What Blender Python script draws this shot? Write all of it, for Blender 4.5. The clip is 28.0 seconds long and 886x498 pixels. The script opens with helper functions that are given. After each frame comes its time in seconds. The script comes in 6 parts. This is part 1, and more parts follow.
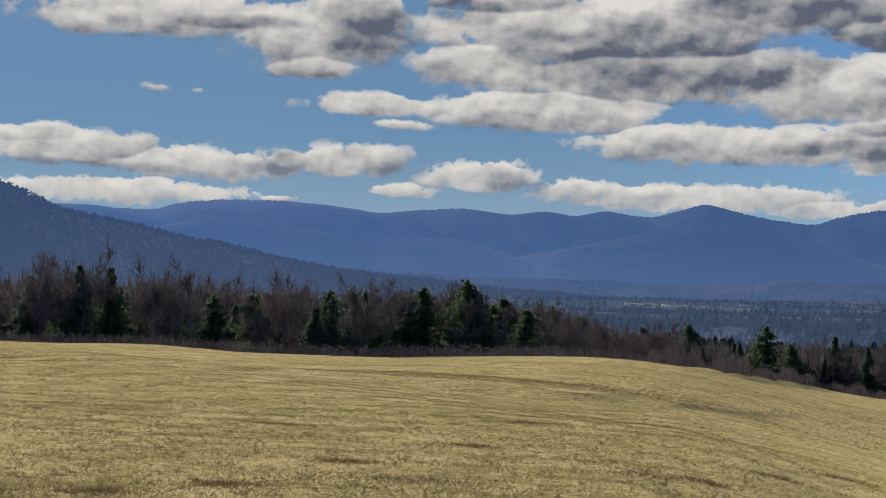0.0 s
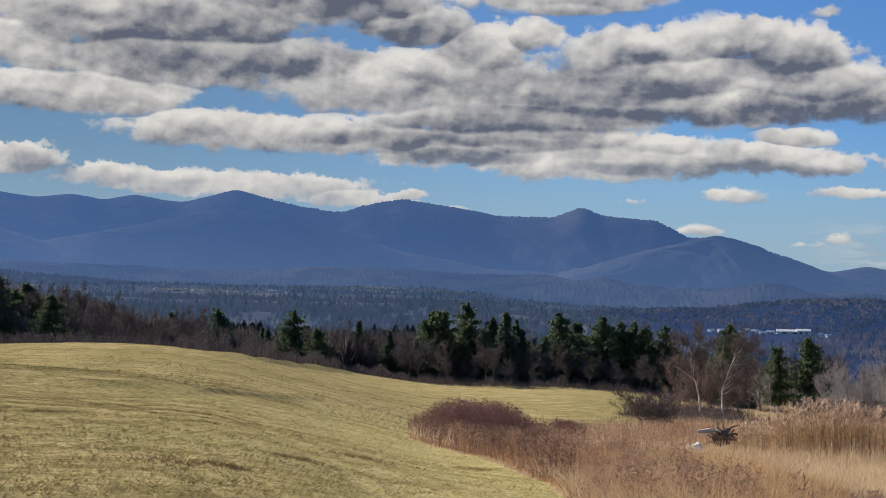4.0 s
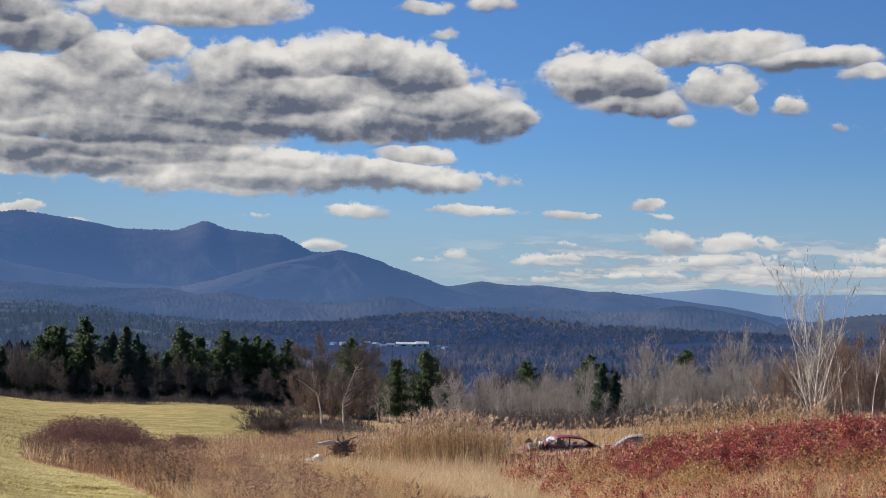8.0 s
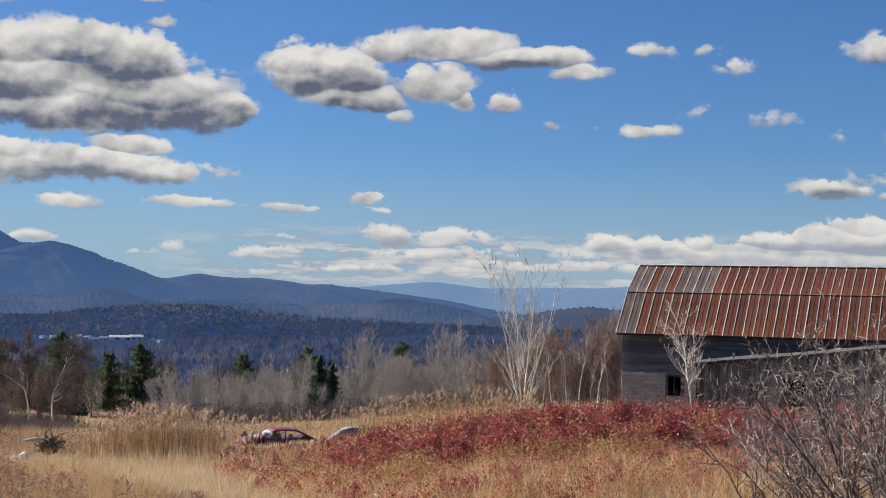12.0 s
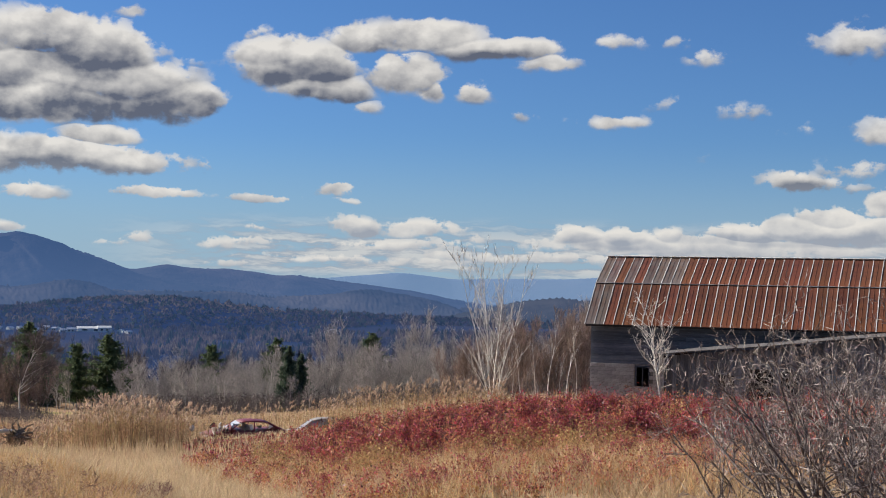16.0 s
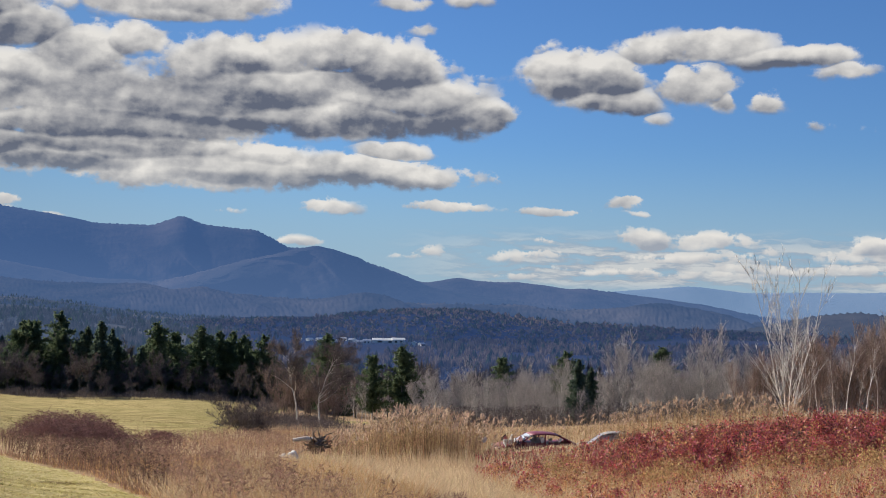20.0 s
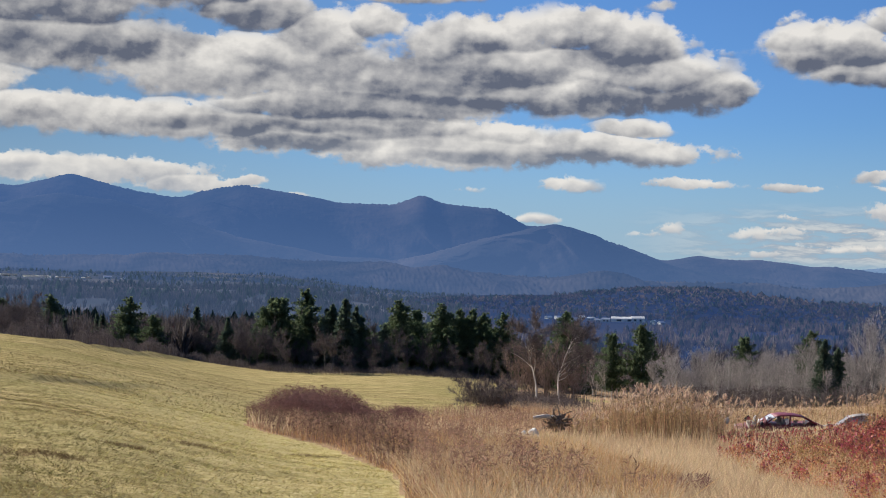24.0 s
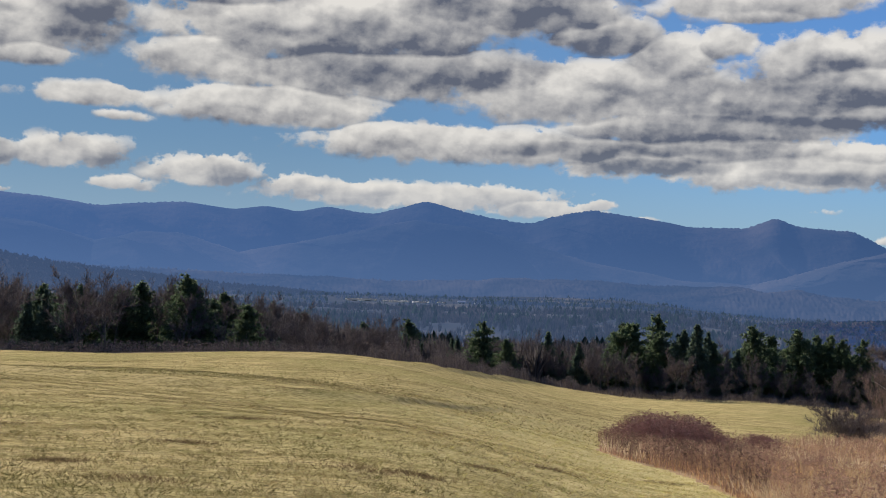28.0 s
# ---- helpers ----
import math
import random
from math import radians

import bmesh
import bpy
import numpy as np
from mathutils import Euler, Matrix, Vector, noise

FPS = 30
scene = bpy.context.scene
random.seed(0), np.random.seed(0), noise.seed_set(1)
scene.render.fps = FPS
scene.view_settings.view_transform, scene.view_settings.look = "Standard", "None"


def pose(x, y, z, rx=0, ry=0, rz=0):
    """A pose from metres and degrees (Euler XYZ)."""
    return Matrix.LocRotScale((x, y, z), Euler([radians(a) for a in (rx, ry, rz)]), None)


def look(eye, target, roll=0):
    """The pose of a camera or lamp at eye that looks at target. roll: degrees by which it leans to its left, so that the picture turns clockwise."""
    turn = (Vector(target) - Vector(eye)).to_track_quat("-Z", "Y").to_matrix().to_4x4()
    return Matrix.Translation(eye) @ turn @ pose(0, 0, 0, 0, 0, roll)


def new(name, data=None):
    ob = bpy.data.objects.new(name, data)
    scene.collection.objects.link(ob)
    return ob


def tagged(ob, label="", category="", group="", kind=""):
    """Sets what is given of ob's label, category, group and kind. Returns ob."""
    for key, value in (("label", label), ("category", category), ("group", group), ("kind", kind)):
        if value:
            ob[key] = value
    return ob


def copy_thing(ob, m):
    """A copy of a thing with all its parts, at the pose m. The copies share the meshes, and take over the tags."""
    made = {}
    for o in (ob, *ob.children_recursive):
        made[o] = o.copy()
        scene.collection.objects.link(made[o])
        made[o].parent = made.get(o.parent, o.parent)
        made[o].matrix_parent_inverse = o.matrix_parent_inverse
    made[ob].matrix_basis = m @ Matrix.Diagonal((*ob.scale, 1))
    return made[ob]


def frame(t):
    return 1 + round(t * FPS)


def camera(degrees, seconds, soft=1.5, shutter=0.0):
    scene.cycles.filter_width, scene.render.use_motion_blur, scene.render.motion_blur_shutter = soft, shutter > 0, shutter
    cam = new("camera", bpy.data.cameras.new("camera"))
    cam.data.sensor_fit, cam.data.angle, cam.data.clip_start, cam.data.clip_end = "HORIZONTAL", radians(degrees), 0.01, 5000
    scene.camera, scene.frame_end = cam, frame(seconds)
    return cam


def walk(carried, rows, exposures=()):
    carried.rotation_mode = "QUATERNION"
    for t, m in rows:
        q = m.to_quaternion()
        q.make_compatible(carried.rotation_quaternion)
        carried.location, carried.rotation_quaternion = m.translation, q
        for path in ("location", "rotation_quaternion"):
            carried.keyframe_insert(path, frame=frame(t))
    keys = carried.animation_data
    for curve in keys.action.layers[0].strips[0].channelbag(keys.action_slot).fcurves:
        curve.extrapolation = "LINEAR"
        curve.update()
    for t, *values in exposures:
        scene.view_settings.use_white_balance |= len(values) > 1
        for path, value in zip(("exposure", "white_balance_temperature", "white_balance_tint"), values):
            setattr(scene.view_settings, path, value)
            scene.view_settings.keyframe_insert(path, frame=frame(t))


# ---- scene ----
cam = camera(33.24, 28.0, soft=1.0)
EYE = 1.6
# seconds, yaw, pitch, roll: the camera turns on the spot
ROWS = [
    (0.0, -0.00, 1.60, 1.20),
    (0.5, -2.53, 1.13, 1.35),
    (1.0, -4.68, 0.84, 1.31),
    (1.5, -6.88, 0.69, 1.25),
    (2.0, -9.25, 0.71, 1.22),
    (2.5, -11.42, 0.81, 1.21),
    (3.0, -13.67, 0.99, 1.20),
    (3.5, -15.82, 1.21, 1.24),
    (4.0, -18.00, 1.41, 1.28),
    (4.5, -20.23, 1.60, 1.27),
    (6.5, -27.73, 2.09, 1.25),
    (7.0, -29.29, 2.17, 1.28),
    (7.5, -30.86, 2.23, 1.30),
    (8.0, -32.43, 2.26, 1.25),
    (8.5, -33.95, 2.24, 1.30),
    (9.0, -35.42, 2.18, 1.28),
    (9.5, -36.81, 2.12, 1.24),
    (10.0, -38.14, 2.09, 1.35),
    (10.5, -39.51, 2.12, 1.28),
    (11.0, -40.88, 2.14, 1.30),
    (11.5, -42.19, 2.18, 1.29),
    (12.0, -43.28, 2.21, 1.28),
    (12.5, -44.04, 2.22, 1.31),
    (13.0, -44.54, 2.19, 1.22),
    (13.5, -44.76, 2.13, 1.23),
    (15.5, -44.78, 1.89, 1.25),
    (16.0, -44.47, 1.89, 1.29),
    (16.5, -43.81, 1.90, 1.18),
    (17.0, -42.66, 1.95, 1.27),
    (17.5, -40.79, 2.02, 1.24),
    (18.0, -38.66, 2.10, 1.28),
    (18.5, -36.62, 2.15, 1.31),
    (19.0, -35.00, 2.15, 1.45),
    (19.5, -33.94, 2.16, 1.45),
    (20.0, -33.33, 2.14, 1.50),
    (20.5, -32.91, 2.13, 1.43),
    (22.5, -29.25, 1.62, 1.50),
    (23.0, -27.65, 1.39, 1.54),
    (23.5, -25.93, 1.19, 1.51),
    (24.0, -24.17, 1.06, 1.53),
    (24.5, -22.43, 1.01, 1.50),
    (25.0, -20.71, 0.98, 1.45),
    (25.5, -19.01, 0.98, 1.45),
    (26.0, -17.33, 0.97, 1.50),
    (26.5, -15.67, 1.00, 1.55),
    (27.0, -14.00, 1.12, 1.45),
    (27.5, -12.28, 1.34, 1.61),
    (28.0, -10.70, 1.67, 1.55),
]


EXPOSURES = ((0.0, .88), (4.0, .92), (8.0, .98), (13.0, .98), (18.0, .98), (22.5, 1.03), (25.0, 1.03), (28.0, .96))


def turned(yaw, pitch, roll):
    """The camera's turn, with the lens a hand's breadth in front of the turning body."""
    m = pose(0, 0, EYE, 0, 0, yaw) @ pose(0, .25, 0) @ pose(0, 0, 0, 90 + pitch) @ pose(0, 0, 0, 0, 0, roll)
    return m


walk(cam, [(t, turned(a, b, c)) for t, a, b, c in ROWS], EXPOSURES)

# ---------------------------------------------------------------- light
SUN_AZ, SUN_EL = -24.0, 27.0


def nodes_of(m):
    m.use_nodes = True
    m.node_tree.nodes.clear()
    return m.node_tree


def math_node(nt, op, a, b=None, c=None, clamp=False):
    n = nt.nodes.new("ShaderNodeMath")
    n.operation, n.use_clamp = op, clamp
    for i, v in enumerate((a, b, c)):
        if v is None:
            continue
        if isinstance(v, (int, float)):
            n.inputs[i].default_value = v
        else:
            nt.links.new(v, n.inputs[i])
    return n.outputs[0]


def map_node(nt, v, a, b, c, d, smooth=True):
    n = nt.nodes.new("ShaderNodeMapRange")
    n.interpolation_type = "SMOOTHSTEP" if smooth else "LINEAR"
    nt.links.new(v, n.inputs["Value"])
    for k, q in zip(("From Min", "From Max", "To Min", "To Max"), (a, b, c, d)):
        n.inputs[k].default_value = q
    return n.outputs["Result"]


def noise_node(nt, vec, scale, detail=6, rough=.55, distortion=0.0, dims="3D"):
    n = nt.nodes.new("ShaderNodeTexNoise")
    n.noise_dimensions = dims
    n.inputs["Scale"].default_value, n.inputs["Detail"].default_value = scale, detail
    n.inputs["Roughness"].default_value, n.inputs["Distortion"].default_value = rough, distortion
    if vec is not None:
        nt.links.new(vec, n.inputs["Vector"])
    return n.outputs["Fac"]


def mix_colour(nt, fac, a, b):
    n = nt.nodes.new("ShaderNodeMix")
    n.data_type = "RGBA"
    for i, v in ((0, fac), (6, a), (7, b)):
        if isinstance(v, (int, float)):
            n.inputs[i].default_value = v
        elif isinstance(v, (tuple, list)):
            n.inputs[i].default_value = (*v, 1)
        else:
            nt.links.new(v, n.inputs[i])
    return n.outputs[2]


world = bpy.data.worlds.new("sky")
scene.world = world
wt = nodes_of(world)
sky = wt.nodes.new("ShaderNodeTexSky")
sky.sky_type, sky.sun_disc = "NISHITA", False
sky.sun_elevation, sky.sun_rotation = radians(SUN_EL), radians(SUN_AZ)
sky.altitude, sky.air_density, sky.dust_density, sky.ozone_density = 300, 1.0, 0.0, 1.6
way = wt.nodes.new("ShaderNodeTexCoord").outputs["Generated"]
split = wt.nodes.new("ShaderNodeSeparateXYZ")
wt.links.new(way, split.inputs[0])
bearing = math_node(wt, "MULTIPLY", math_node(wt, "ARCTAN2", split.outputs[0], split.outputs[1]), 57.29578)
rise = math_node(wt, "MULTIPLY", math_node(wt, "ARCSINE", split.outputs[2]), 57.29578)
# the sky as a plane of bearing and rise, in degrees; the cloud forms are stirred by noise for ragged outlines
flat = wt.nodes.new("ShaderNodeCombineXYZ")
wt.links.new(bearing, flat.inputs[0])
wt.links.new(math_node(wt, "MULTIPLY", rise, 1.35), flat.inputs[1])


def moved(dx, dy):
    n = wt.nodes.new("ShaderNodeVectorMath")
    n.operation = "ADD"
    wt.links.new(flat.outputs[0], n.inputs[0])
    n.inputs[1].default_value = (dx, dy, 0)
    return n.outputs[0]


def centred(v, amount):
    return math_node(wt, "MULTIPLY", math_node(wt, "SUBTRACT", v, .5), amount)


def heaps(vec, scale, detail=2.0):
    """Rounded heaps, high in the middle of each."""
    n = wt.nodes.new("ShaderNodeTexVoronoi")
    n.voronoi_dimensions, n.feature = "2D", "SMOOTH_F1"
    n.inputs["Scale"].default_value, n.inputs["Detail"].default_value = scale, detail
    n.inputs["Roughness"].default_value, n.inputs["Smoothness"].default_value = .55, .35
    wt.links.new(vec, n.inputs["Vector"])
    return math_node(wt, "SUBTRACT", .95, n.outputs["Distance"])


def stirred(vec, amount):
    """The plane shifted by fine noise, so that the heaps are not drawn with a compass."""
    n = wt.nodes.new("ShaderNodeTexNoise")
    n.noise_dimensions = "2D"
    n.inputs["Scale"].default_value, n.inputs["Detail"].default_value, n.inputs["Roughness"].default_value = 1.1, 5, .6
    wt.links.new(vec, n.inputs["Vector"])
    q = wt.nodes.new("ShaderNodeVectorMath")
    q.operation = "MULTIPLY_ADD"
    wt.links.new(n.outputs["Color"], q.inputs[0])
    q.inputs[1].default_value = (amount, amount, 0)
    wt.links.new(vec, q.inputs[2])
    return q.outputs[0]


fine = noise_node(wt, flat.outputs[0], .95, 8, .55, .0, "2D")
billow = noise_node(wt, flat.outputs[0], .5, 4, .55, .0, "2D")
warp_x = noise_node(wt, moved(31, 7), .36, 2, .5, 0, "2D")
warp_y = noise_node(wt, moved(-17, 43), .42, 2, .5, 0, "2D")
bearing_w = math_node(wt, "ADD", bearing, centred(warp_x, 2.0))
rise_w = math_node(wt, "ADD", rise, centred(warp_y, .45))
heap_here, heap_sun = heaps(stirred(flat.outputs[0], 1.1), .40), heaps(stirred(moved(-.22, .5), 1.1), .40)
small_here, small_sun = noise_node(wt, flat.outputs[0], .8, 5, .5, 0, "2D"), noise_node(wt, moved(-.15, .32), .8, 5, .5, 0, "2D")
long = wt.nodes.new("ShaderNodeCombineXYZ")
wt.links.new(math_node(wt, "MULTIPLY", bearing, .22), long.inputs[0])
wt.links.new(math_node(wt, "ADD", math_node(wt, "MULTIPLY", rise, 1.5), math_node(wt, "MULTIPLY", billow, .7)), long.inputs[1])
streak = noise_node(wt, long.outputs[0], .62, 4, .5)

blob_group = bpy.data.node_groups.new("cloud_form", "ShaderNodeTree")
for name in ("bearing", "rise", "az", "el", "w", "h", "thick", "dens_in", "lift_in"):
    blob_group.interface.new_socket(name, in_out="INPUT", socket_type="NodeSocketFloat")
for name in ("dens", "lift"):
    blob_group.interface.new_socket(name, in_out="OUTPUT", socket_type="NodeSocketFloat")
gi, go = blob_group.nodes.new("NodeGroupInput"), blob_group.nodes.new("NodeGroupOutput")
# each form waits for the one before it, which keeps few values in store
after = math_node(blob_group, "ADD", math_node(blob_group, "ADD", gi.outputs[7], gi.outputs[8]), 1000.0)
u = math_node(blob_group, "DIVIDE", math_node(blob_group, "SUBTRACT", math_node(blob_group, "MINIMUM", gi.outputs[0], after), gi.outputs[2]), gi.outputs[4])
v = math_node(blob_group, "DIVIDE", math_node(blob_group, "SUBTRACT", math_node(blob_group, "MINIMUM", gi.outputs[1], after), gi.outputs[3]), gi.outputs[5])
# flat below, domed above
vv = math_node(blob_group, "MULTIPLY", v, math_node(blob_group, "ADD", 1.15, math_node(blob_group, "MULTIPLY", math_node(blob_group, "SIGN", v), -.2)))
d2 = math_node(blob_group, "ADD", math_node(blob_group, "MULTIPLY", u, u), math_node(blob_group, "MULTIPLY", vv, vv))
dd = math_node(blob_group, "MULTIPLY", math_node(blob_group, "SUBTRACT", 1.1, math_node(blob_group, "MINIMUM", d2, 3.0)), gi.outputs[6])
# the lift of each form fades softly into that of the next
more = math_node(blob_group, "ADD", math_node(blob_group, "MULTIPLY", math_node(blob_group, "SUBTRACT", dd, gi.outputs[7]), 3.6), .5, clamp=True)
blob_group.links.new(math_node(blob_group, "SMOOTH_MAX", dd, gi.outputs[7], .45), go.inputs[0])
lift = math_node(blob_group, "ADD", math_node(blob_group, "MULTIPLY", v, more), math_node(blob_group, "MULTIPLY", gi.outputs[8], math_node(blob_group, "SUBTRACT", 1.0, more)))
blob_group.links.new(lift, go.inputs[1])
cloud_state = [None, None]
shade_state = [None, None]


def shade(az, el, w, h):
    blob(az, el, w, h, 1.0, shade_state)


def blob(az, el, w, h, thick=1.0, chain=cloud_state):
    """One cloud form: bearing and rise of its middle, half its width and height."""
    n = wt.nodes.new("ShaderNodeGroup")
    n.node_tree = blob_group
    wt.links.new(bearing_w, n.inputs[0])
    wt.links.new(rise_w, n.inputs[1])
    for i, q in enumerate((az, el, w * 1.12, h * 1.18, thick)):
        n.inputs[2 + i].default_value = q
    for i in (0, 1):
        if chain[i] is None:
            n.inputs[7 + i].default_value = (-2.0, 0.0)[i]
        else:
            wt.links.new(chain[i], n.inputs[7 + i])
        chain[i] = n.outputs[i]


blob(-9.7, 11.83, 6.54, 1.31)
blob(-10.7, 10.10, 5.67, 1.09)
blob(-5.1, 9.39, 3.71, 1.35)
blob(-3.3, 10.20, 2.40, 1.20)
blob(-13.8, 9.71, 1.96, 0.65)
blob(1.5, 8.60, 2.84, 1.05)
blob(3.7, 9.27, 2.84, 1.09)
blob(7.8, 9.92, 5.45, 1.75)
blob(11.0, 12.40, 9.82, 1.96)
blob(2.3, 11.28, 3.27, 1.09)
blob(4.2, 6.91, 4.58, 0.98)
blob(-2.8, 6.99, 3.05, 0.61)
blob(-1.7, 6.26, 0.98, 0.31, 0.70)
blob(-14.9, 4.95, 3.93, 0.79)
blob(-15.5, 5.38, 2.62, 0.52)
blob(-12.4, 5.11, 1.53, 0.52)
blob(-9.9, 4.51, 3.93, 0.72)
blob(-6.2, 4.62, 1.13, 0.61)
blob(-3.4, 4.81, 2.51, 0.72)
blob(1.6, 4.31, 2.51, 0.72)
blob(-1.4, 3.77, 1.31, 0.35)
blob(-12.6, 3.45, 5.45, 0.52)
blob(-15.5, 3.51, 1.75, 0.39)
blob(-11.3, 3.39, 2.40, 0.48)
blob(-6.4, 3.34, 1.09, 0.20)
blob(-11.0, 7.45, 0.70, 0.26, 0.50)
blob(-9.6, 7.40, 0.37, 0.15, 0.50)
blob(8.4, 9.86, 5.24, 1.20)
blob(4.3, 9.91, 6.54, 1.20)
blob(12.1, 10.39, 5.67, 1.09)
blob(13.0, 10.94, 4.36, 0.98)
blob(7.5, 12.37, 9.82, 1.53)
blob(8.7, 8.15, 9.16, 1.20)
blob(3.9, 6.69, 4.36, 0.92)
blob(2.9, 6.75, 3.93, 0.76)
blob(19.3, 8.77, 2.07, 1.35)
blob(18.5, 7.70, 3.93, 1.31)
blob(24.4, 8.76, 2.73, 1.20)
blob(26.7, 9.14, 1.96, 0.98)
blob(15.3, 7.45, 5.67, 1.27)
blob(22.1, 7.08, 6.54, 1.31)
blob(11.4, 5.59, 6.76, 0.87)
blob(8.8, 5.78, 3.49, 0.70)
blob(21.7, 5.59, 5.67, 0.79)
blob(23.0, 4.65, 4.47, 0.79)
blob(21.8, 10.98, 3.27, 0.79)
blob(-4.2, 9.73, 2.18, 0.98)
blob(-5.0, 8.43, 1.75, 0.61)
blob(5.3, 3.82, 1.53, 0.57)
blob(9.7, 3.58, 5.89, 0.61)
blob(7.7, 3.79, 2.40, 0.48)
blob(14.5, 3.21, 2.62, 0.44)
blob(18.6, 3.01, 0.48, 0.13, 0.60)
blob(21.1, 9.55, 1.20, 0.83)
blob(20.1, 8.76, 1.53, 0.98)
blob(25.0, 9.10, 1.85, 0.92)
blob(29.3, 9.41, 2.94, 0.98)
blob(31.3, 8.77, 2.40, 1.20)
blob(18.7, 7.73, 3.93, 1.20)
blob(26.5, 7.88, 5.45, 1.31)
blob(32.0, 7.71, 3.27, 1.05)
blob(34.2, 7.00, 2.07, 0.92)
blob(20.8, 6.36, 6.54, 0.98)
blob(28.7, 6.87, 6.33, 0.92)
blob(16.8, 8.15, 3.05, 0.87)
blob(24.7, 4.90, 6.76, 0.83)
blob(26.2, 5.38, 2.18, 0.52)
blob(29.4, 5.04, 3.93, 0.65)
blob(31.4, 4.83, 3.05, 0.57)
blob(31.4, 5.83, 1.92, 0.44)
blob(18.1, 5.01, 3.27, 0.74)
blob(16.1, 5.40, 2.40, 0.65)
blob(16.6, 9.79, 2.51, 0.92)
blob(16.1, 10.58, 1.31, 0.79)
blob(23.9, 11.11, 3.27, 0.74)
blob(22.4, 10.67, 1.96, 0.44)
blob(31.5, 11.45, 1.35, 0.31, 0.70)
blob(34.1, 11.57, 1.27, 0.39, 0.70)
blob(32.0, 10.51, 0.92, 0.35, 0.55)
blob(18.8, 10.77, 1.31, 0.35, 0.50)
blob(38.8, 8.67, 2.51, 1.13)
blob(37.9, 9.09, 1.64, 0.65)
blob(39.8, 7.82, 2.29, 0.65)
blob(41.3, 9.73, 2.07, 0.70)
blob(43.4, 9.97, 2.84, 0.65)
blob(46.4, 9.51, 2.62, 0.52)
blob(48.4, 9.01, 1.31, 0.39, 0.70)
blob(43.0, 8.45, 1.57, 0.92)
blob(44.1, 7.92, 0.65, 0.52, 0.80)
blob(45.8, 7.86, 1.00, 0.48, 0.80)
blob(41.4, 7.14, 0.70, 0.31, 0.60)
blob(37.2, 9.83, 0.61, 0.35, 0.45)
blob(47.6, 6.98, 0.79, 0.28, 0.35)
blob(33.1, 9.14, 0.65, 0.35, 0.45)
blob(34.7, 8.63, 0.52, 0.26, 0.35)
blob(28.8, 3.61, 1.20, 0.35, 0.90)
blob(33.2, 3.74, 1.92, 0.28, 0.90)
blob(37.4, 3.69, 1.44, 0.20, 0.80)
blob(40.2, 3.99, 0.59, 0.37, 0.80)
blob(41.0, 3.63, 0.65, 0.13, 0.50)
blob(37.2, 2.44, 0.39, 0.20, 0.60)
blob(41.0, 2.62, 1.09, 0.46)
blob(43.6, 2.54, 1.85, 0.39, 0.80)
blob(36.3, 1.88, 1.85, 0.24, 0.60)
blob(32.8, 1.96, 0.57, 0.24, 0.55)
blob(31.9, 1.77, 0.87, 0.17, 0.45)
blob(25.0, 3.34, 0.44, 0.13, 0.40)
blob(35.0, 4.84, 0.44, 0.24, 0.45)
blob(33.6, 4.81, 0.74, 0.26, 0.50)
blob(43.1, 1.94, 3.27, 0.28, 0.60)
blob(41.0, 1.36, 4.80, 0.20, 0.55)
blob(36.1, 1.16, 0.98, 0.15, 0.50)
blob(16.4, 3.44, 0.87, 0.22)
blob(27.9, 2.26, 0.98, 0.24, 0.80)
blob(51.0, 9.88, 1.27, 0.35, 0.55)
blob(53.4, 9.77, 0.87, 0.31, 0.45)
blob(54.5, 9.27, 1.09, 0.44, 0.50)
blob(59.9, 9.73, 1.85, 0.83, 0.60)
blob(51.1, 6.77, 1.57, 0.37, 0.65)
blob(53.0, 7.38, 0.83, 0.33, 0.32)
blob(56.0, 7.21, 1.35, 0.41, 0.40)
blob(57.6, 6.52, 0.57, 0.31, 0.30)
blob(47.4, 7.01, 0.65, 0.24, 0.40)
blob(54.9, 5.61, 0.74, 0.28, 0.28)
blob(57.7, 4.60, 1.61, 0.48, 0.90)
blob(59.8, 4.35, 0.87, 0.22, 0.40)
blob(60.7, 6.23, 1.13, 0.79, 0.60)
blob(60.0, 5.02, 1.35, 0.44, 0.45)
blob(59.3, 6.66, 1.09, 0.31, 0.25)
blob(49.5, 2.35, 1.27, 0.44)
blob(51.4, 2.34, 1.13, 0.44)
blob(53.1, 2.43, 0.70, 0.39)
blob(56.1, 2.62, 1.75, 0.44)
blob(57.5, 2.85, 1.31, 0.48)
blob(59.0, 3.19, 1.22, 0.48)
blob(60.9, 3.62, 0.98, 0.57)
blob(54.6, 2.07, 7.20, 0.48)
blob(59.8, 2.67, 3.49, 0.61)
blob(54.6, 1.53, 7.20, 0.31, 0.75)
blob(46.2, 1.59, 3.27, 0.26, 0.60)
blob(46.0, 2.24, 0.65, 0.22, 0.50)
# the grey undersides and cores
shade(9.5, 8.86, 5.02, 1.27)
shade(-2.9, 9.78, 1.75, 1.09)
shade(-14.7, 4.28, 4.14, 0.28)
shade(-6.1, 4.69, 0.87, 0.52)
shade(-1.8, 4.63, 1.05, 0.52)
shade(2.7, 4.07, 1.09, 0.48)
shade(-7.9, 9.98, 2.18, 0.26)
shade(0.8, 10.62, 1.31, 0.44)
shade(8.4, 8.75, 4.80, 1.13)
shade(23.0, 7.61, 5.45, 0.79)
shade(17.0, 5.58, 3.93, 0.28)
shade(19.2, 4.92, 1.96, 0.31)
shade(2.9, 4.02, 0.98, 0.44)
shade(23.8, 6.56, 6.54, 0.39)
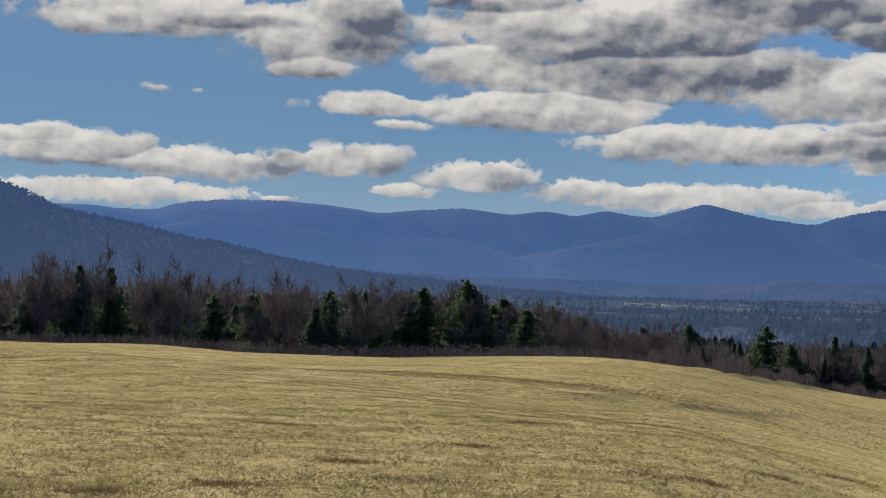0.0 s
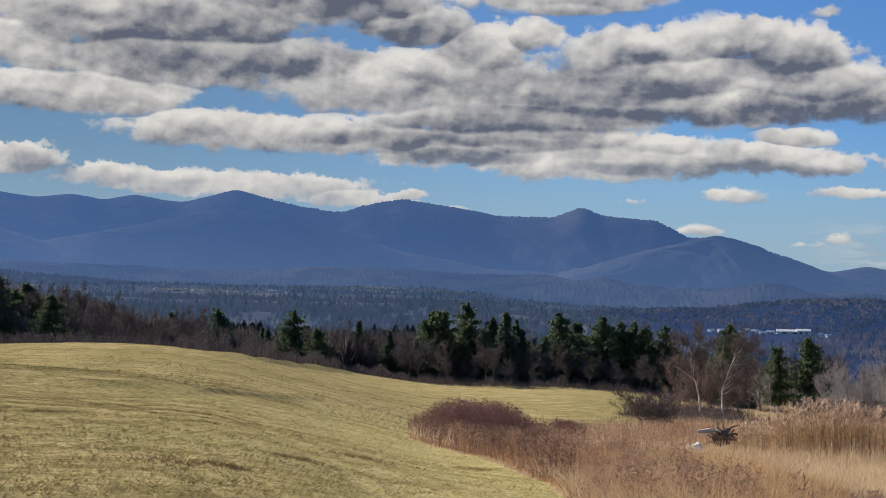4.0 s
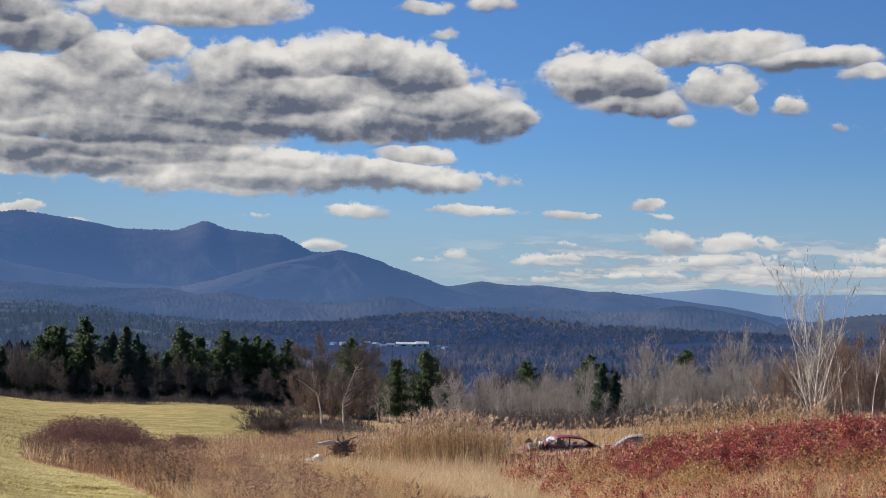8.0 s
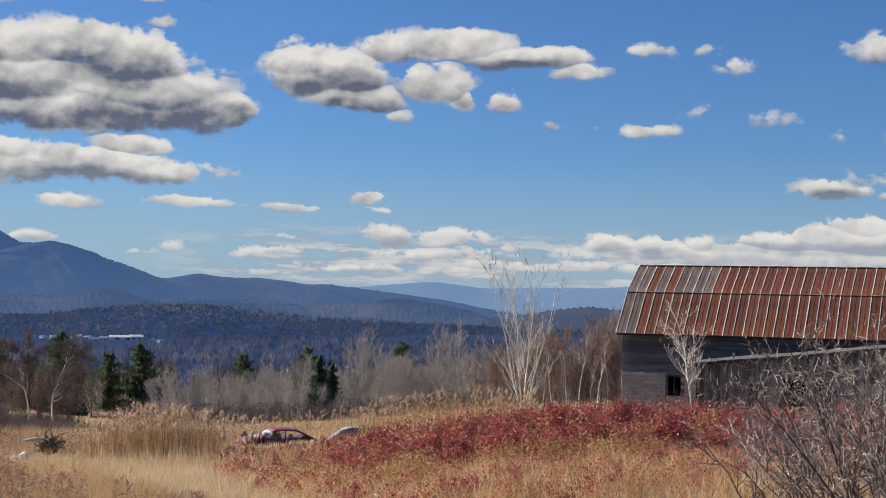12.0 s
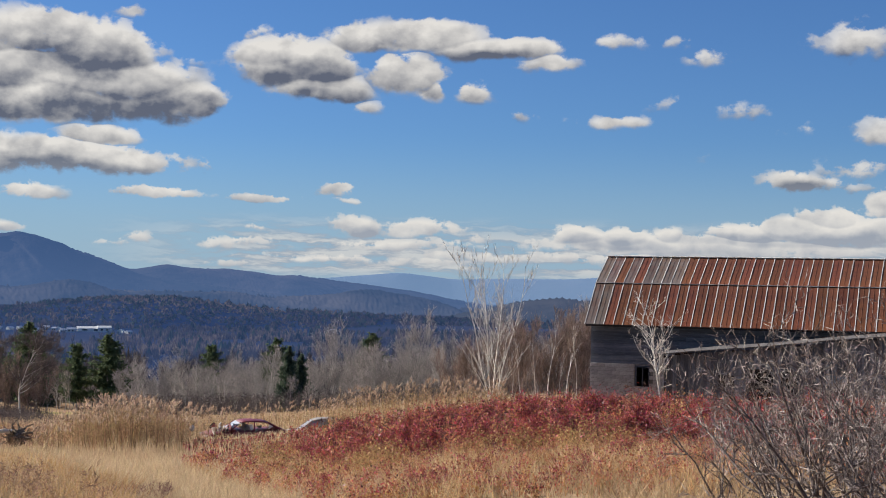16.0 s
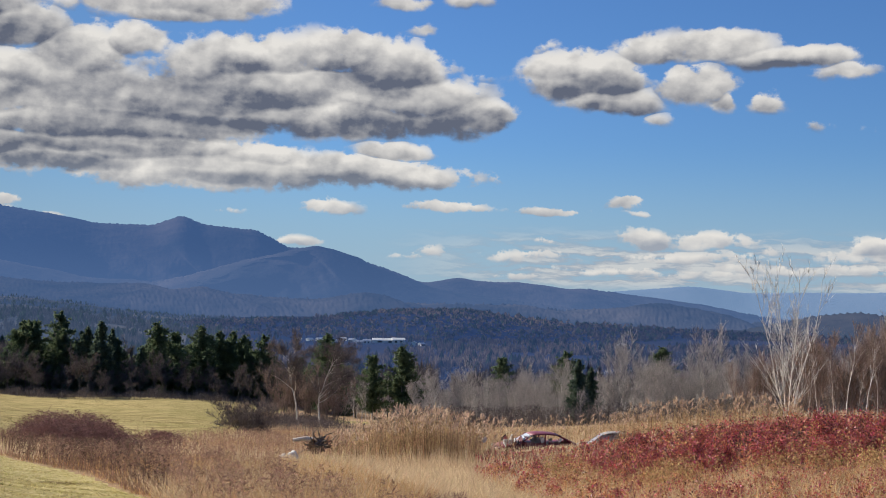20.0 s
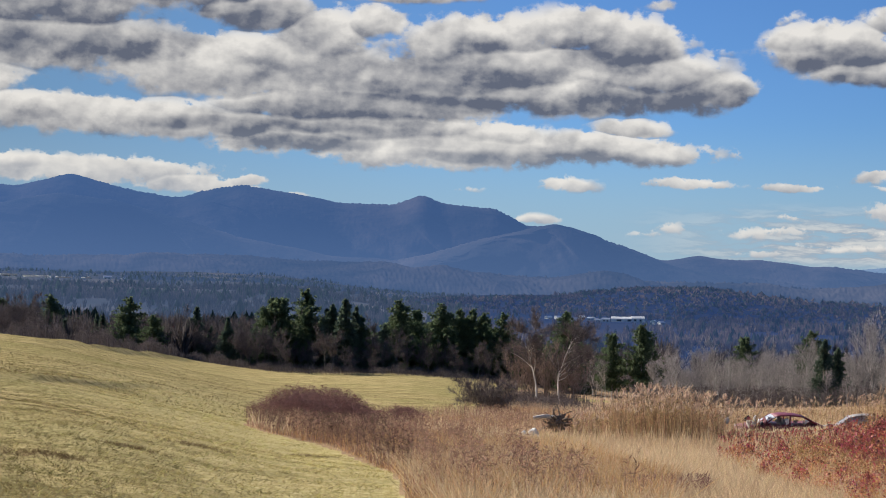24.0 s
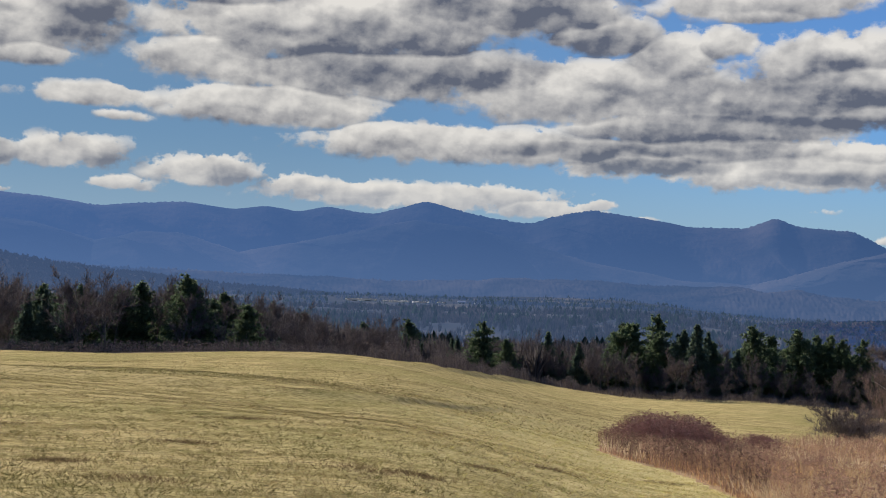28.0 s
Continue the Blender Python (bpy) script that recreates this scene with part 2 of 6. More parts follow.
shade(11.2, 10.90, 1.96, 0.48)
shade(15.2, 10.44, 2.62, 0.87)
shade(30.5, 8.54, 2.18, 0.74)
shade(32.5, 6.81, 4.04, 0.59)
shade(24.6, 7.37, 2.84, 0.52)
shade(19.8, 6.16, 4.36, 0.48)
shade(18.3, 4.93, 2.40, 0.31)
shade(28.6, 4.54, 3.71, 0.31)
shade(16.4, 9.47, 2.40, 0.44)
shade(16.1, 5.40, 1.31, 0.26)
shade(25.4, 8.80, 0.87, 0.44)
shade(24.9, 4.59, 2.18, 0.22)
shade(39.0, 8.45, 1.53, 0.48)
shade(45.6, 9.27, 1.96, 0.26)
shade(41.4, 2.45, 0.87, 0.26)
shade(40.1, 7.60, 1.31, 0.31)
shade(49.7, 2.20, 0.87, 0.24)
shade(56.7, 2.42, 3.27, 0.24)
shade(51.6, 2.13, 1.09, 0.22)
shade(57.9, 4.45, 1.09, 0.26)
shade(59.8, 2.45, 2.18, 0.26)
dens, lift = cloud_state
body = math_node(wt, "ADD", math_node(wt, "ADD", dens, map_node(wt, dens, .3, 1.0, 0, .35)), centred(fine, 2.0))
body = math_node(wt, "ADD", body, math_node(wt, "MULTIPLY", math_node(wt, "SUBTRACT", heap_here, .5), .5))
# the far low clouds are smaller and more ragged
ragged = noise_node(wt, flat.outputs[0], 2.4, 5, .6, 0, "2D")
body = math_node(wt, "ADD", body, math_node(wt, "MULTIPLY", math_node(wt, "SUBTRACT", ragged, .5), map_node(wt, rise, 6.5, 3.8, .5, 1.9)))
# crisp heads, softer undersides
edge = map_node(wt, lift, -.6, .5, 1.0, .42)
cover = map_node(wt, math_node(wt, "DIVIDE", math_node(wt, "ADD", body, .02), edge), 0, 1, 0, 1)
cover = math_node(wt, "MULTIPLY", cover, map_node(wt, dens, -.4, .75, .0, 1))
# heads catch the sun, undersides do not; the heaps stand out by the light on one side of each
head = map_node(wt, math_node(wt, "ADD", lift, centred(billow, .7)), -.85, .9, 0, 1)
relief = math_node(wt, "MULTIPLY", math_node(wt, "SUBTRACT", heap_here, heap_sun), .6)
relief = math_node(wt, "ADD", relief, math_node(wt, "MULTIPLY", math_node(wt, "SUBTRACT", small_here, small_sun), .7))
tone = math_node(wt, "ADD", math_node(wt, "MULTIPLY", head, .84), math_node(wt, "ADD", relief, .06))
tone = math_node(wt, "ADD", tone, centred(streak, .45))
dusk = math_node(wt, "ADD", shade_state[0], centred(fine, .9))
tone = math_node(wt, "SUBTRACT", tone, math_node(wt, "MULTIPLY", map_node(wt, dusk, -.6, 1.1, 0, 1), .55))
# thin rims let the sun through
tone = math_node(wt, "ADD", tone, math_node(wt, "MULTIPLY", map_node(wt, dens, .75, .0, 0, .34, False), map_node(wt, lift, -.7, .4, .35, 1)))
tone = math_node(wt, "SUBTRACT", tone, map_node(wt, dens, .6, .2, 0, .3))
tone = map_node(wt, tone, -.24, .99, 0, 1, False)
low_grey = mix_colour(wt, map_node(wt, rise, 6.0, 2.2, 0, 1), (1.35, 1.5, 2.0), (3.9, 4.3, 5.0))
cloud_col = mix_colour(wt, tone, low_grey, (9.1, 8.75, 8.2))
air = wt.nodes.new("ShaderNodeMix")
air.data_type, air.blend_type = "RGBA", "MULTIPLY"
air.inputs[0].default_value = 1.0
wt.links.new(sky.outputs[0], air.inputs[6])
air.inputs[7].default_value = (.43, .69, 1.12, 1)
# a thin grey veil towards the sun
veil = math_node(wt, "MULTIPLY", map_node(wt, bearing, 34, 2, 0, .8), map_node(wt, rise, 40, 15, 0, 1))
clear = mix_colour(wt, veil, air.outputs[2], (1.6, 2.75, 4.0))
clear = mix_colour(wt, map_node(wt, rise, 6.5, .3, 0, .8), clear, (3.6, 5.1, 6.6))
# thin streaks of far cloud along the horizon
thin = noise_node(wt, long.outputs[0], 1.6, 6, .62)
band_up = math_node(wt, "MULTIPLY", map_node(wt, rise, .5, 1.2, 0, 1), map_node(wt, rise, 3.3, 1.9, 0, 1))
band_on = math_node(wt, "MULTIPLY", band_up, map_node(wt, bearing, 30, 39, 0, .75))
streaks = math_node(wt, "MULTIPLY", band_on, map_node(wt, thin, .40, .54, 0, 1))
clear = mix_colour(wt, streaks, clear, mix_colour(wt, map_node(wt, thin, .46, .62, 0, 1), (3.9, 4.2, 4.9), (7.6, 7.4, 7.1)))
full = mix_colour(wt, math_node(wt, "MULTIPLY", cover, .97), clear, cloud_col)
back = wt.nodes.new("ShaderNodeBackground")
wt.links.new(full, back.inputs[0])
back.inputs[1].default_value = .044
wt.links.new(back.outputs[0], wt.nodes.new("ShaderNodeOutputWorld").inputs[0])

sun = new("sun", bpy.data.lights.new("sun", "SUN"))
sun.data.energy, sun.data.angle, sun.data.color = 4.8, radians(.5), (1, .94, .85)
sa, se = radians(SUN_AZ), radians(SUN_EL)
sun.matrix_world = look((0, 0, 400), (-math.sin(sa) * math.cos(se), -math.cos(sa) * math.cos(se), 400 - math.sin(se)))

# ---------------------------------------------------------------- materials


def surface(name, a, b, scale=1.0, rough=.9, bump=0.0, fine=None, fine_scale=12.0, patch=None, patch_scale=.05, vary=0.0, island=0.0, metal=0.0, stretch=(1, 1, 1), through_light=0.0, coords="Object", air=None, coat=0.0):
    """A procedural surface: two colours over noise, finer grain, larger patches, shifts from thing to thing or from
    piece to piece, and haze painted as emission (air).
    """
    m = bpy.data.materials.new(name)
    nt = nodes_of(m)
    co = nt.nodes.new("ShaderNodeTexCoord").outputs[coords]
    mp = nt.nodes.new("ShaderNodeMapping")
    mp.inputs["Scale"].default_value = stretch
    nt.links.new(co, mp.inputs[0])
    vec = mp.outputs[0]
    n1 = noise_node(nt, vec, scale, 5, .6)
    col = mix_colour(nt, map_node(nt, n1, .33, .67, 0, 1), a, b)
    n2 = noise_node(nt, vec, fine_scale, 4, .65)
    if fine:
        col = mix_colour(nt, map_node(nt, n2, .48, .72, 0, .75), col, fine)
    if patch:
        col = mix_colour(nt, map_node(nt, noise_node(nt, vec, patch_scale, 4, .6), .46, .66, 0, .8), col, patch)
    shift = None
    if vary:
        shift = nt.nodes.new("ShaderNodeObjectInfo").outputs["Random"]
        amount = vary
    if island:
        shift = nt.nodes.new("ShaderNodeNewGeometry").outputs["Random Per Island"]
        amount = island
    if shift is not None:
        hsv = nt.nodes.new("ShaderNodeHueSaturation")
        nt.links.new(col, hsv.inputs["Color"])
        nt.links.new(map_node(nt, shift, 0, 1, 1 - amount, 1 + amount, False), hsv.inputs["Value"])
        wob = math_node(nt, "FRACT", math_node(nt, "MULTIPLY", shift, 7.31))
        nt.links.new(map_node(nt, wob, 0, 1, .5 - amount * .05, .5 + amount * .05, False), hsv.inputs["Hue"])
        col = hsv.outputs[0]
    p = nt.nodes.new("ShaderNodeBsdfPrincipled")
    nt.links.new(col, p.inputs["Base Color"])
    p.inputs["Roughness"].default_value, p.inputs["Metallic"].default_value = rough, metal
    p.inputs["Specular IOR Level"].default_value = 0.0 if rough > .95 else (.12 if rough > .6 else .5)
    p.inputs["Coat Weight"].default_value = coat
    if bump:
        bn = nt.nodes.new("ShaderNodeBump")
        bn.inputs["Strength"].default_value, bn.inputs["Distance"].default_value = min(1, bump * 4), bump
        nt.links.new(math_node(nt, "ADD", n1, math_node(nt, "MULTIPLY", n2, .5)), bn.inputs["Height"])
        nt.links.new(bn.outputs[0], p.inputs["Normal"])
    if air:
        # haze painted as emission on far land, stronger low down and towards the sun
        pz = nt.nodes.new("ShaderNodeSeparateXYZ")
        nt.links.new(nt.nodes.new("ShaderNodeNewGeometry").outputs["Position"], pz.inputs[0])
        haze_glow = mix_colour(nt, map_node(nt, pz.outputs[2], -40, 190, 0, 1), tuple(c * q for c, q in zip(air, (1.5, 1.32, 1.18))), air)
        nt.links.new(haze_glow, p.inputs["Emission Color"])
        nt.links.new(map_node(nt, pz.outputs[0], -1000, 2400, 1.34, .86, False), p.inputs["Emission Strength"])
    out = nt.nodes.new("ShaderNodeOutputMaterial")
    last = p.outputs[0]
    if through_light:
        tr = nt.nodes.new("ShaderNodeBsdfTranslucent")
        nt.links.new(col, tr.inputs[0])
        mx = nt.nodes.new("ShaderNodeMixShader")
        mx.inputs[0].default_value = through_light
        nt.links.new(p.outputs[0], mx.inputs[1])
        nt.links.new(tr.outputs[0], mx.inputs[2])
        last = mx.outputs[0]
    nt.links.new(last, out.inputs[0])
    return m




def field_material():
    """Mown hay field: green regrowth under straw litter, mowing rows, bald and dark spots."""
    m = bpy.data.materials.new("mown hay field")
    nt = nodes_of(m)
    co = nt.nodes.new("ShaderNodeTexCoord").outputs["Object"]

    def stretched(sx, sy, turn=0):
        mp = nt.nodes.new("ShaderNodeMapping")
        mp.inputs["Scale"].default_value = (sx, sy, 1)
        mp.inputs["Rotation"].default_value = (0, 0, radians(turn))
        nt.links.new(co, mp.inputs[0])
        return mp.outputs[0]

    big = noise_node(nt, stretched(1, 1), .055, 5, .6)
    rows = noise_node(nt, stretched(.07, 1, 8), 1.1, 4, .6)
    mott = noise_node(nt, stretched(.6, 1), .9, 6, .68)
    litter = noise_node(nt, stretched(1, 1), 6.0, 4, .7)
    col = mix_colour(nt, map_node(nt, mott, .36, .64, 0, 1), (.185, .150, .060), (.42, .330, .160))
    col = mix_colour(nt, map_node(nt, rows, .48, .66, 0, .5), col, (.38, .305, .135))
    col = mix_colour(nt, map_node(nt, rows, .44, .30, 0, .6), col, (.125, .107, .04))
    col = mix_colour(nt, map_node(nt, big, .45, .65, 0, .6), col, (.223, .198, .077))
    col = mix_colour(nt, map_node(nt, litter, .52, .66, 0, .85), col, (.48, .39, .20))
    col = mix_colour(nt, map_node(nt, litter, .46, .34, 0, .85), col, (.066, .052, .024))
    col = mix_colour(nt, map_node(nt, math_node(nt, "MULTIPLY", mott, big), .36, .42, 0, .7), col, (.152, .107, .061))
    at = nt.nodes.new("ShaderNodeSeparateXYZ")
    nt.links.new(co, at.inputs[0])
    strip = math_node(nt, "ADD", math_node(nt, "SUBTRACT", at.outputs[0], math_node(nt, "MULTIPLY", at.outputs[1], .16)), math_node(nt, "MULTIPLY", math_node(nt, "SUBTRACT", big, .5), 14.0))
    lush = mix_colour(nt, map_node(nt, litter, .36, .62, 0, 1), (.33, .285, .112), (.58, .49, .26))
    col = mix_colour(nt, math_node(nt, "MULTIPLY", map_node(nt, strip, -1, 7, 0, .6), map_node(nt, at.outputs[1], 95, 50, 0, 1)), col, lush)
    p = nt.nodes.new("ShaderNodeBsdfPrincipled")
    p.inputs["Roughness"].default_value, p.inputs["Specular IOR Level"].default_value = 1, 0
    nt.links.new(col, p.inputs["Base Color"])
    bn = nt.nodes.new("ShaderNodeBump")
    bn.inputs["Strength"].default_value, bn.inputs["Distance"].default_value = .7, .05
    nt.links.new(math_node(nt, "ADD", math_node(nt, "ADD", mott, rows), math_node(nt, "MULTIPLY", litter, .6)), bn.inputs["Height"])
    nt.links.new(bn.outputs[0], p.inputs["Normal"])
    nt.links.new(p.outputs[0], nt.nodes.new("ShaderNodeOutputMaterial").inputs[0])
    return m


FIELD = field_material()
MEADOW = surface("dry meadow floor", (.30, .205, .121), (.40, .28, .173), .5, 1, .08, (.16, .10, .057), 5.0, (.2, .12, .075), .09)
FOREST_FLOOR = surface("leaf littered ground", (.0980, .0700, .0490), (.1540, .1190, .0700), .1, 1, .2, (.0700, .0630, .0420), 2.0)
# valley and mountain slopes: the blue haze before them is painted as emission (air)
VALLEY = surface("hazy valley woods and fields", (.022, .025, .027), (.036, .035, .035), .008, 1, .5, (.018, .025, .022), .05, (.10, .085, .066), .0030, air=(.0125, .0230, .050))
RIDGE = surface("hazy wooded mountain slope", (.008, .011, .014), (.027, .025, .026), .0034, 1, 7.0, (.005, .008, .011), .022, (.048, .040, .039), .0015, air=(.0235, .0500, .1180))
SPUR = surface("hazy wooded mountain spur", (.010, .013, .016), (.023, .022, .023), .005, 1, 7.0, (.005, .008, .010), .022, (.044, .037, .036), .0021, air=(.0235, .0490, .1140))
RIDGE_NEAR = surface("hazy wooded near slope", (.010, .013, .014), (.022, .021, .021), .006, 1, 6.0, (.008, .011, .012), .04, (.040, .036, .032), .0024, air=(.0150, .0275, .060))
# hill face in shade: base colours darkened for it, haze added as emission
HILL = surface("shaded hazy valley hill", (.007, .011, .014), (.015, .017, .020), .006, 1, 3.0, (.006, .009, .011), .04, (.036, .031, .028), .0024, air=(.0072, .0168, .052))
# here haze tints the base colour blue as well
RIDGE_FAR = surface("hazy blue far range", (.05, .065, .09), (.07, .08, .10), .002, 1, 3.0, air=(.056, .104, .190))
GRASS = surface("short hay grass", (.36, .275, .118), (.185, .155, .055), .8, .9, 0, (.471, .373, .212), 2.0, (.147, .133, .045), .12, island=.5, through_light=.08)
LUSH_GRASS = surface("grass growing again", (.54, .45, .175), (.35, .30, .105), .8, .9, 0, (.50, .42, .22), 2.0, island=.5, through_light=.25)
RUSSET_GRASS = surface("russet meadow grass", (.44, .262, .112), (.54, .34, .16), .35, .9, 0, (.54, .40, .23), 3.0, (.28, .165, .088), .1, island=.5, through_light=.3)
TAN_GRASS = surface("dry tan grass", (.57, .445, .29), (.49, .365, .22), .4, .8, 0, (.68, .56, .39), 3.0, (.38, .265, .16), .12, island=.35, through_light=.4)
WEED = surface("brown seeded weeds", (.27, .165, .112), (.37, .235, .162), .3, 1, 0, (.48, .34, .24), 4.0, (.2, .115, .092), .1, island=.35, through_light=.35)
DARK_RED = surface("dark red twigs", (.155, .078, .07), (.205, .11, .095), .5, .8, 0, island=.3, through_light=.2)
RED_LEAF = surface("red autumn leaf", (.37, .052, .046), (.20, .030, .033), .8, .52, 0, (.44, .105, .055), 6.0, (.33, .085, .05), .35, island=.9, through_light=.25)
# bare stems, coloured darker to stand for shadowed gaps in the brush
DARK_STEM = surface("dark bare brush stems", (.085, .05, .042), (.13, .075, .06), .8, .8, 0, (.2, .13, .1), 5.0, island=.5, through_light=.1)
RUST_LEAF = surface("rusty dry leaf", (.46, .25, .11), (.36, .165, .075), .8, .7, 0, (.62, .44, .20), 5.0, island=.5, through_light=.4)
REED = surface("reed straw", (.33, .215, .115), (.41, .285, .165), .6, .9, 0, (.20, .12, .065), 3.0, island=.55, through_light=.25)
PLUME = surface("reed plume", (.36, .25, .175), (.48, .36, .265), 1.0, .95, 0, island=.4, through_light=.4)
BARK_DARK = surface("dark tree bark", (.10, .088, .082), (.15, .135, .125), 3, .9, 0, vary=.25)
BARK_GREY = surface("grey bark", (.30, .27, .25), (.43, .40, .37), 3, .9, 0, vary=.25)
TWIG_GREY = surface("grey twigs", (.31, .275, .255), (.40, .355, .33), 1, 1, 0, island=.6, through_light=.1)
TWIG_BROWN = surface("brown twigs", (.130, .107, .102), (.185, .153, .143), 1, 1, 0, island=.45, through_light=.1)
DEEP_WOOD = surface("bare woods", (.085, .074, .074), (.125, .106, .102), .05, 1, 0, (.05, .048, .05), .3, island=.4, through_light=.3)
TWIG_RUSSET = surface("russet brush twigs", (.22, .165, .14), (.30, .225, .19), 1, 1, 0, island=.5, through_light=.15)
DARK_WEED = surface("dark seeded weeds", (.145, .092, .07), (.20, .13, .095), .3, 1, 0, (.30, .21, .15), 4.0, island=.45, through_light=.25)
BIRCH = surface("white birch bark", (.70, .66, .60), (.52, .48, .44), 2.5, .7, 0, (.10, .085, .08), 9.0, stretch=(1, 1, 3))
SPRUCE = surface("dark conifer needles", (.076, .108, .080), (.122, .155, .104), .8, .8, 0, (.165, .192, .115), 5.0, island=.5, through_light=.35)
PINE = surface("pine needles", (.076, .110, .062), (.125, .158, .082), .8, .8, 0, (.20, .225, .12), 5.0, island=.5, through_light=.4)
# no emission here: a bluish haze tint is mixed into the base colours
FAR_WOOD = surface("haze-tinted far woods", (.0636, .0594, .0700), (.0901, .0803, .0875), .02, 1, 0, (.0488, .0528, .0675), .1, island=.18, through_light=.2)
# far trees, each with the haze in front painted on as emission (air)
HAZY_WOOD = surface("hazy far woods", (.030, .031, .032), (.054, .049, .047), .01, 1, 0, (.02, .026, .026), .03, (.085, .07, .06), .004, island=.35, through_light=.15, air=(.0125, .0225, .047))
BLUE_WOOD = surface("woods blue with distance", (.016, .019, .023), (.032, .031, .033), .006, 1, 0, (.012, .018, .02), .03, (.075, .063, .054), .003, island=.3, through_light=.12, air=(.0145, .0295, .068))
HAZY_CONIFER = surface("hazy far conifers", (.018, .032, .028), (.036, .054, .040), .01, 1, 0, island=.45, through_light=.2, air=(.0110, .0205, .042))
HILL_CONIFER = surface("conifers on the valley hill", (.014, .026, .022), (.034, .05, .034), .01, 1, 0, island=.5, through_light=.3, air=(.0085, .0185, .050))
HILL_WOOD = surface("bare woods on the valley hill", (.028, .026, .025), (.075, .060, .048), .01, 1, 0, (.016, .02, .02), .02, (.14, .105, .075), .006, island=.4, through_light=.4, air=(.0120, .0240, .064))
# conifers with the same haze tint in their base colour
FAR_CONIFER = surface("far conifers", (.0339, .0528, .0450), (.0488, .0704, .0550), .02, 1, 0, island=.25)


# ---------------------------------------------------------------- mesh tools


def quick_mesh(name, verts, faces, mats, slots=None, smooth=False):
    """A mesh from arrays: faces all of one size."""
    verts, faces = np.asarray(verts, np.float32).reshape(-1, 3), np.asarray(faces, np.int32)
    me = bpy.data.meshes.new(name)
    k = faces.shape[1]
    me.vertices.add(len(verts))
    me.vertices.foreach_set("co", verts.ravel())
    me.loops.add(faces.size)
    me.loops.foreach_set("vertex_index", faces.ravel())
    me.polygons.add(len(faces))
    me.polygons.foreach_set("loop_start", np.arange(0, faces.size, k, dtype=np.int32))
    me.polygons.foreach_set("use_smooth", np.full(len(faces), smooth))
    for m in mats if isinstance(mats, (list, tuple)) else [mats]:
        me.materials.append(m)
    if slots is not None:
        me.polygons.foreach_set("material_index", np.asarray(slots, np.int32))
    me.update(calc_edges=True)
    me.validate()
    return me


def part(name, bm, material, parent=None, label=""):
    """Links a bmesh or a mesh as one object under a thing."""
    me = bm
    if isinstance(bm, bmesh.types.BMesh):
        me = bpy.data.meshes.new(name)
        bm.normal_update()
        bm.to_mesh(me)
        bm.free()
    if material is not None and not me.materials:
        me.materials.append(material)
    ob = new(name, me)
    ob.parent = parent
    return tagged(ob, label)


def box_bm(x0, y0, z0, x1, y1, z1, bevel=0.0, bm=None):
    bm = bm or bmesh.new()
    r = bmesh.ops.create_cube(bm, size=1, matrix=Matrix.Translation(((x0 + x1) / 2, (y0 + y1) / 2, (z0 + z1) / 2)) @ Matrix.Diagonal((abs(x1 - x0), abs(y1 - y0), abs(z1 - z0), 1)))
    if bevel:
        es = list({e for v in r["verts"] for e in v.link_edges})
        bmesh.ops.bevel(bm, geom=es, offset=bevel, segments=1, affect="EDGES")
    return bm


def tubes(p0, p1, ra, rb, sides=5):
    """Tapered tubes from segment arrays: vertices and quads."""
    p0, p1, ra, rb = (np.asarray(q, float) for q in (p0, p1, ra, rb))
    d = p1 - p0
    d /= np.linalg.norm(d, axis=1, keepdims=True) + 1e-9
    ref = np.where(np.abs(d[:, 2:3]) > .9, [[1.0, 0, 0]], [[0, 0, 1.0]])
    a = np.cross(d, ref)
    a /= np.linalg.norm(a, axis=1, keepdims=True) + 1e-9
    b = np.cross(d, a)
    th = np.arange(sides) * 2 * np.pi / sides
    ring = a[:, None] * np.cos(th)[None, :, None] + b[:, None] * np.sin(th)[None, :, None]
    v = np.concatenate([p0[:, None] + ring * ra[:, None, None], p1[:, None] + ring * rb[:, None, None]], 1)
    i = np.arange(sides)
    f = np.stack([i, (i + 1) % sides, sides + (i + 1) % sides, sides + i], 1)
    faces = (np.arange(len(p0)) * 2 * sides)[:, None, None] + f[None]
    return v.reshape(-1, 3), faces.reshape(-1, 4)


def spikes(base, tip, width, rng):
    """One thin triangle from each base to its tip."""
    base, tip = np.asarray(base, float), np.asarray(tip, float)
    d = tip - base
    side = np.cross(d, rng.normal(size=d.shape))
    side /= np.linalg.norm(side, axis=1, keepdims=True) + 1e-9
    w = np.asarray(width, float).reshape(-1, 1) * .5
    v = np.stack([base - side * w, base + side * w, tip], 1)
    return v.reshape(-1, 3), np.arange(len(base) * 3).reshape(-1, 3)


def leaves(centre, size, rng, up=0.3):
    """Small rhombic leaves turned at random."""
    n = len(centre)
    a = rng.normal(size=(n, 3))
    a /= np.linalg.norm(a, axis=1, keepdims=True)
    b = np.cross(a, rng.normal(size=(n, 3)) + [0, 0, up])
    b /= np.linalg.norm(b, axis=1, keepdims=True)
    s = np.asarray(size, float).reshape(-1, 1)
    v = np.stack([centre - a * s, centre + b * s * .5, centre + a * s, centre - b * s * .5], 1)
    return v.reshape(-1, 3), np.arange(n * 4).reshape(-1, 4)


def tri(quads):
    return np.concatenate([quads[:, [0, 1, 2]], quads[:, [0, 2, 3]]])


def joined(*pieces):
    """Joins (vertices, faces) pairs of one face size."""
    vs, fs, o = [], [], 0
    for v, f in pieces:
        vs.append(v)
        fs.append(f + o)
        o += len(v)
    return np.concatenate(vs), np.concatenate(fs)


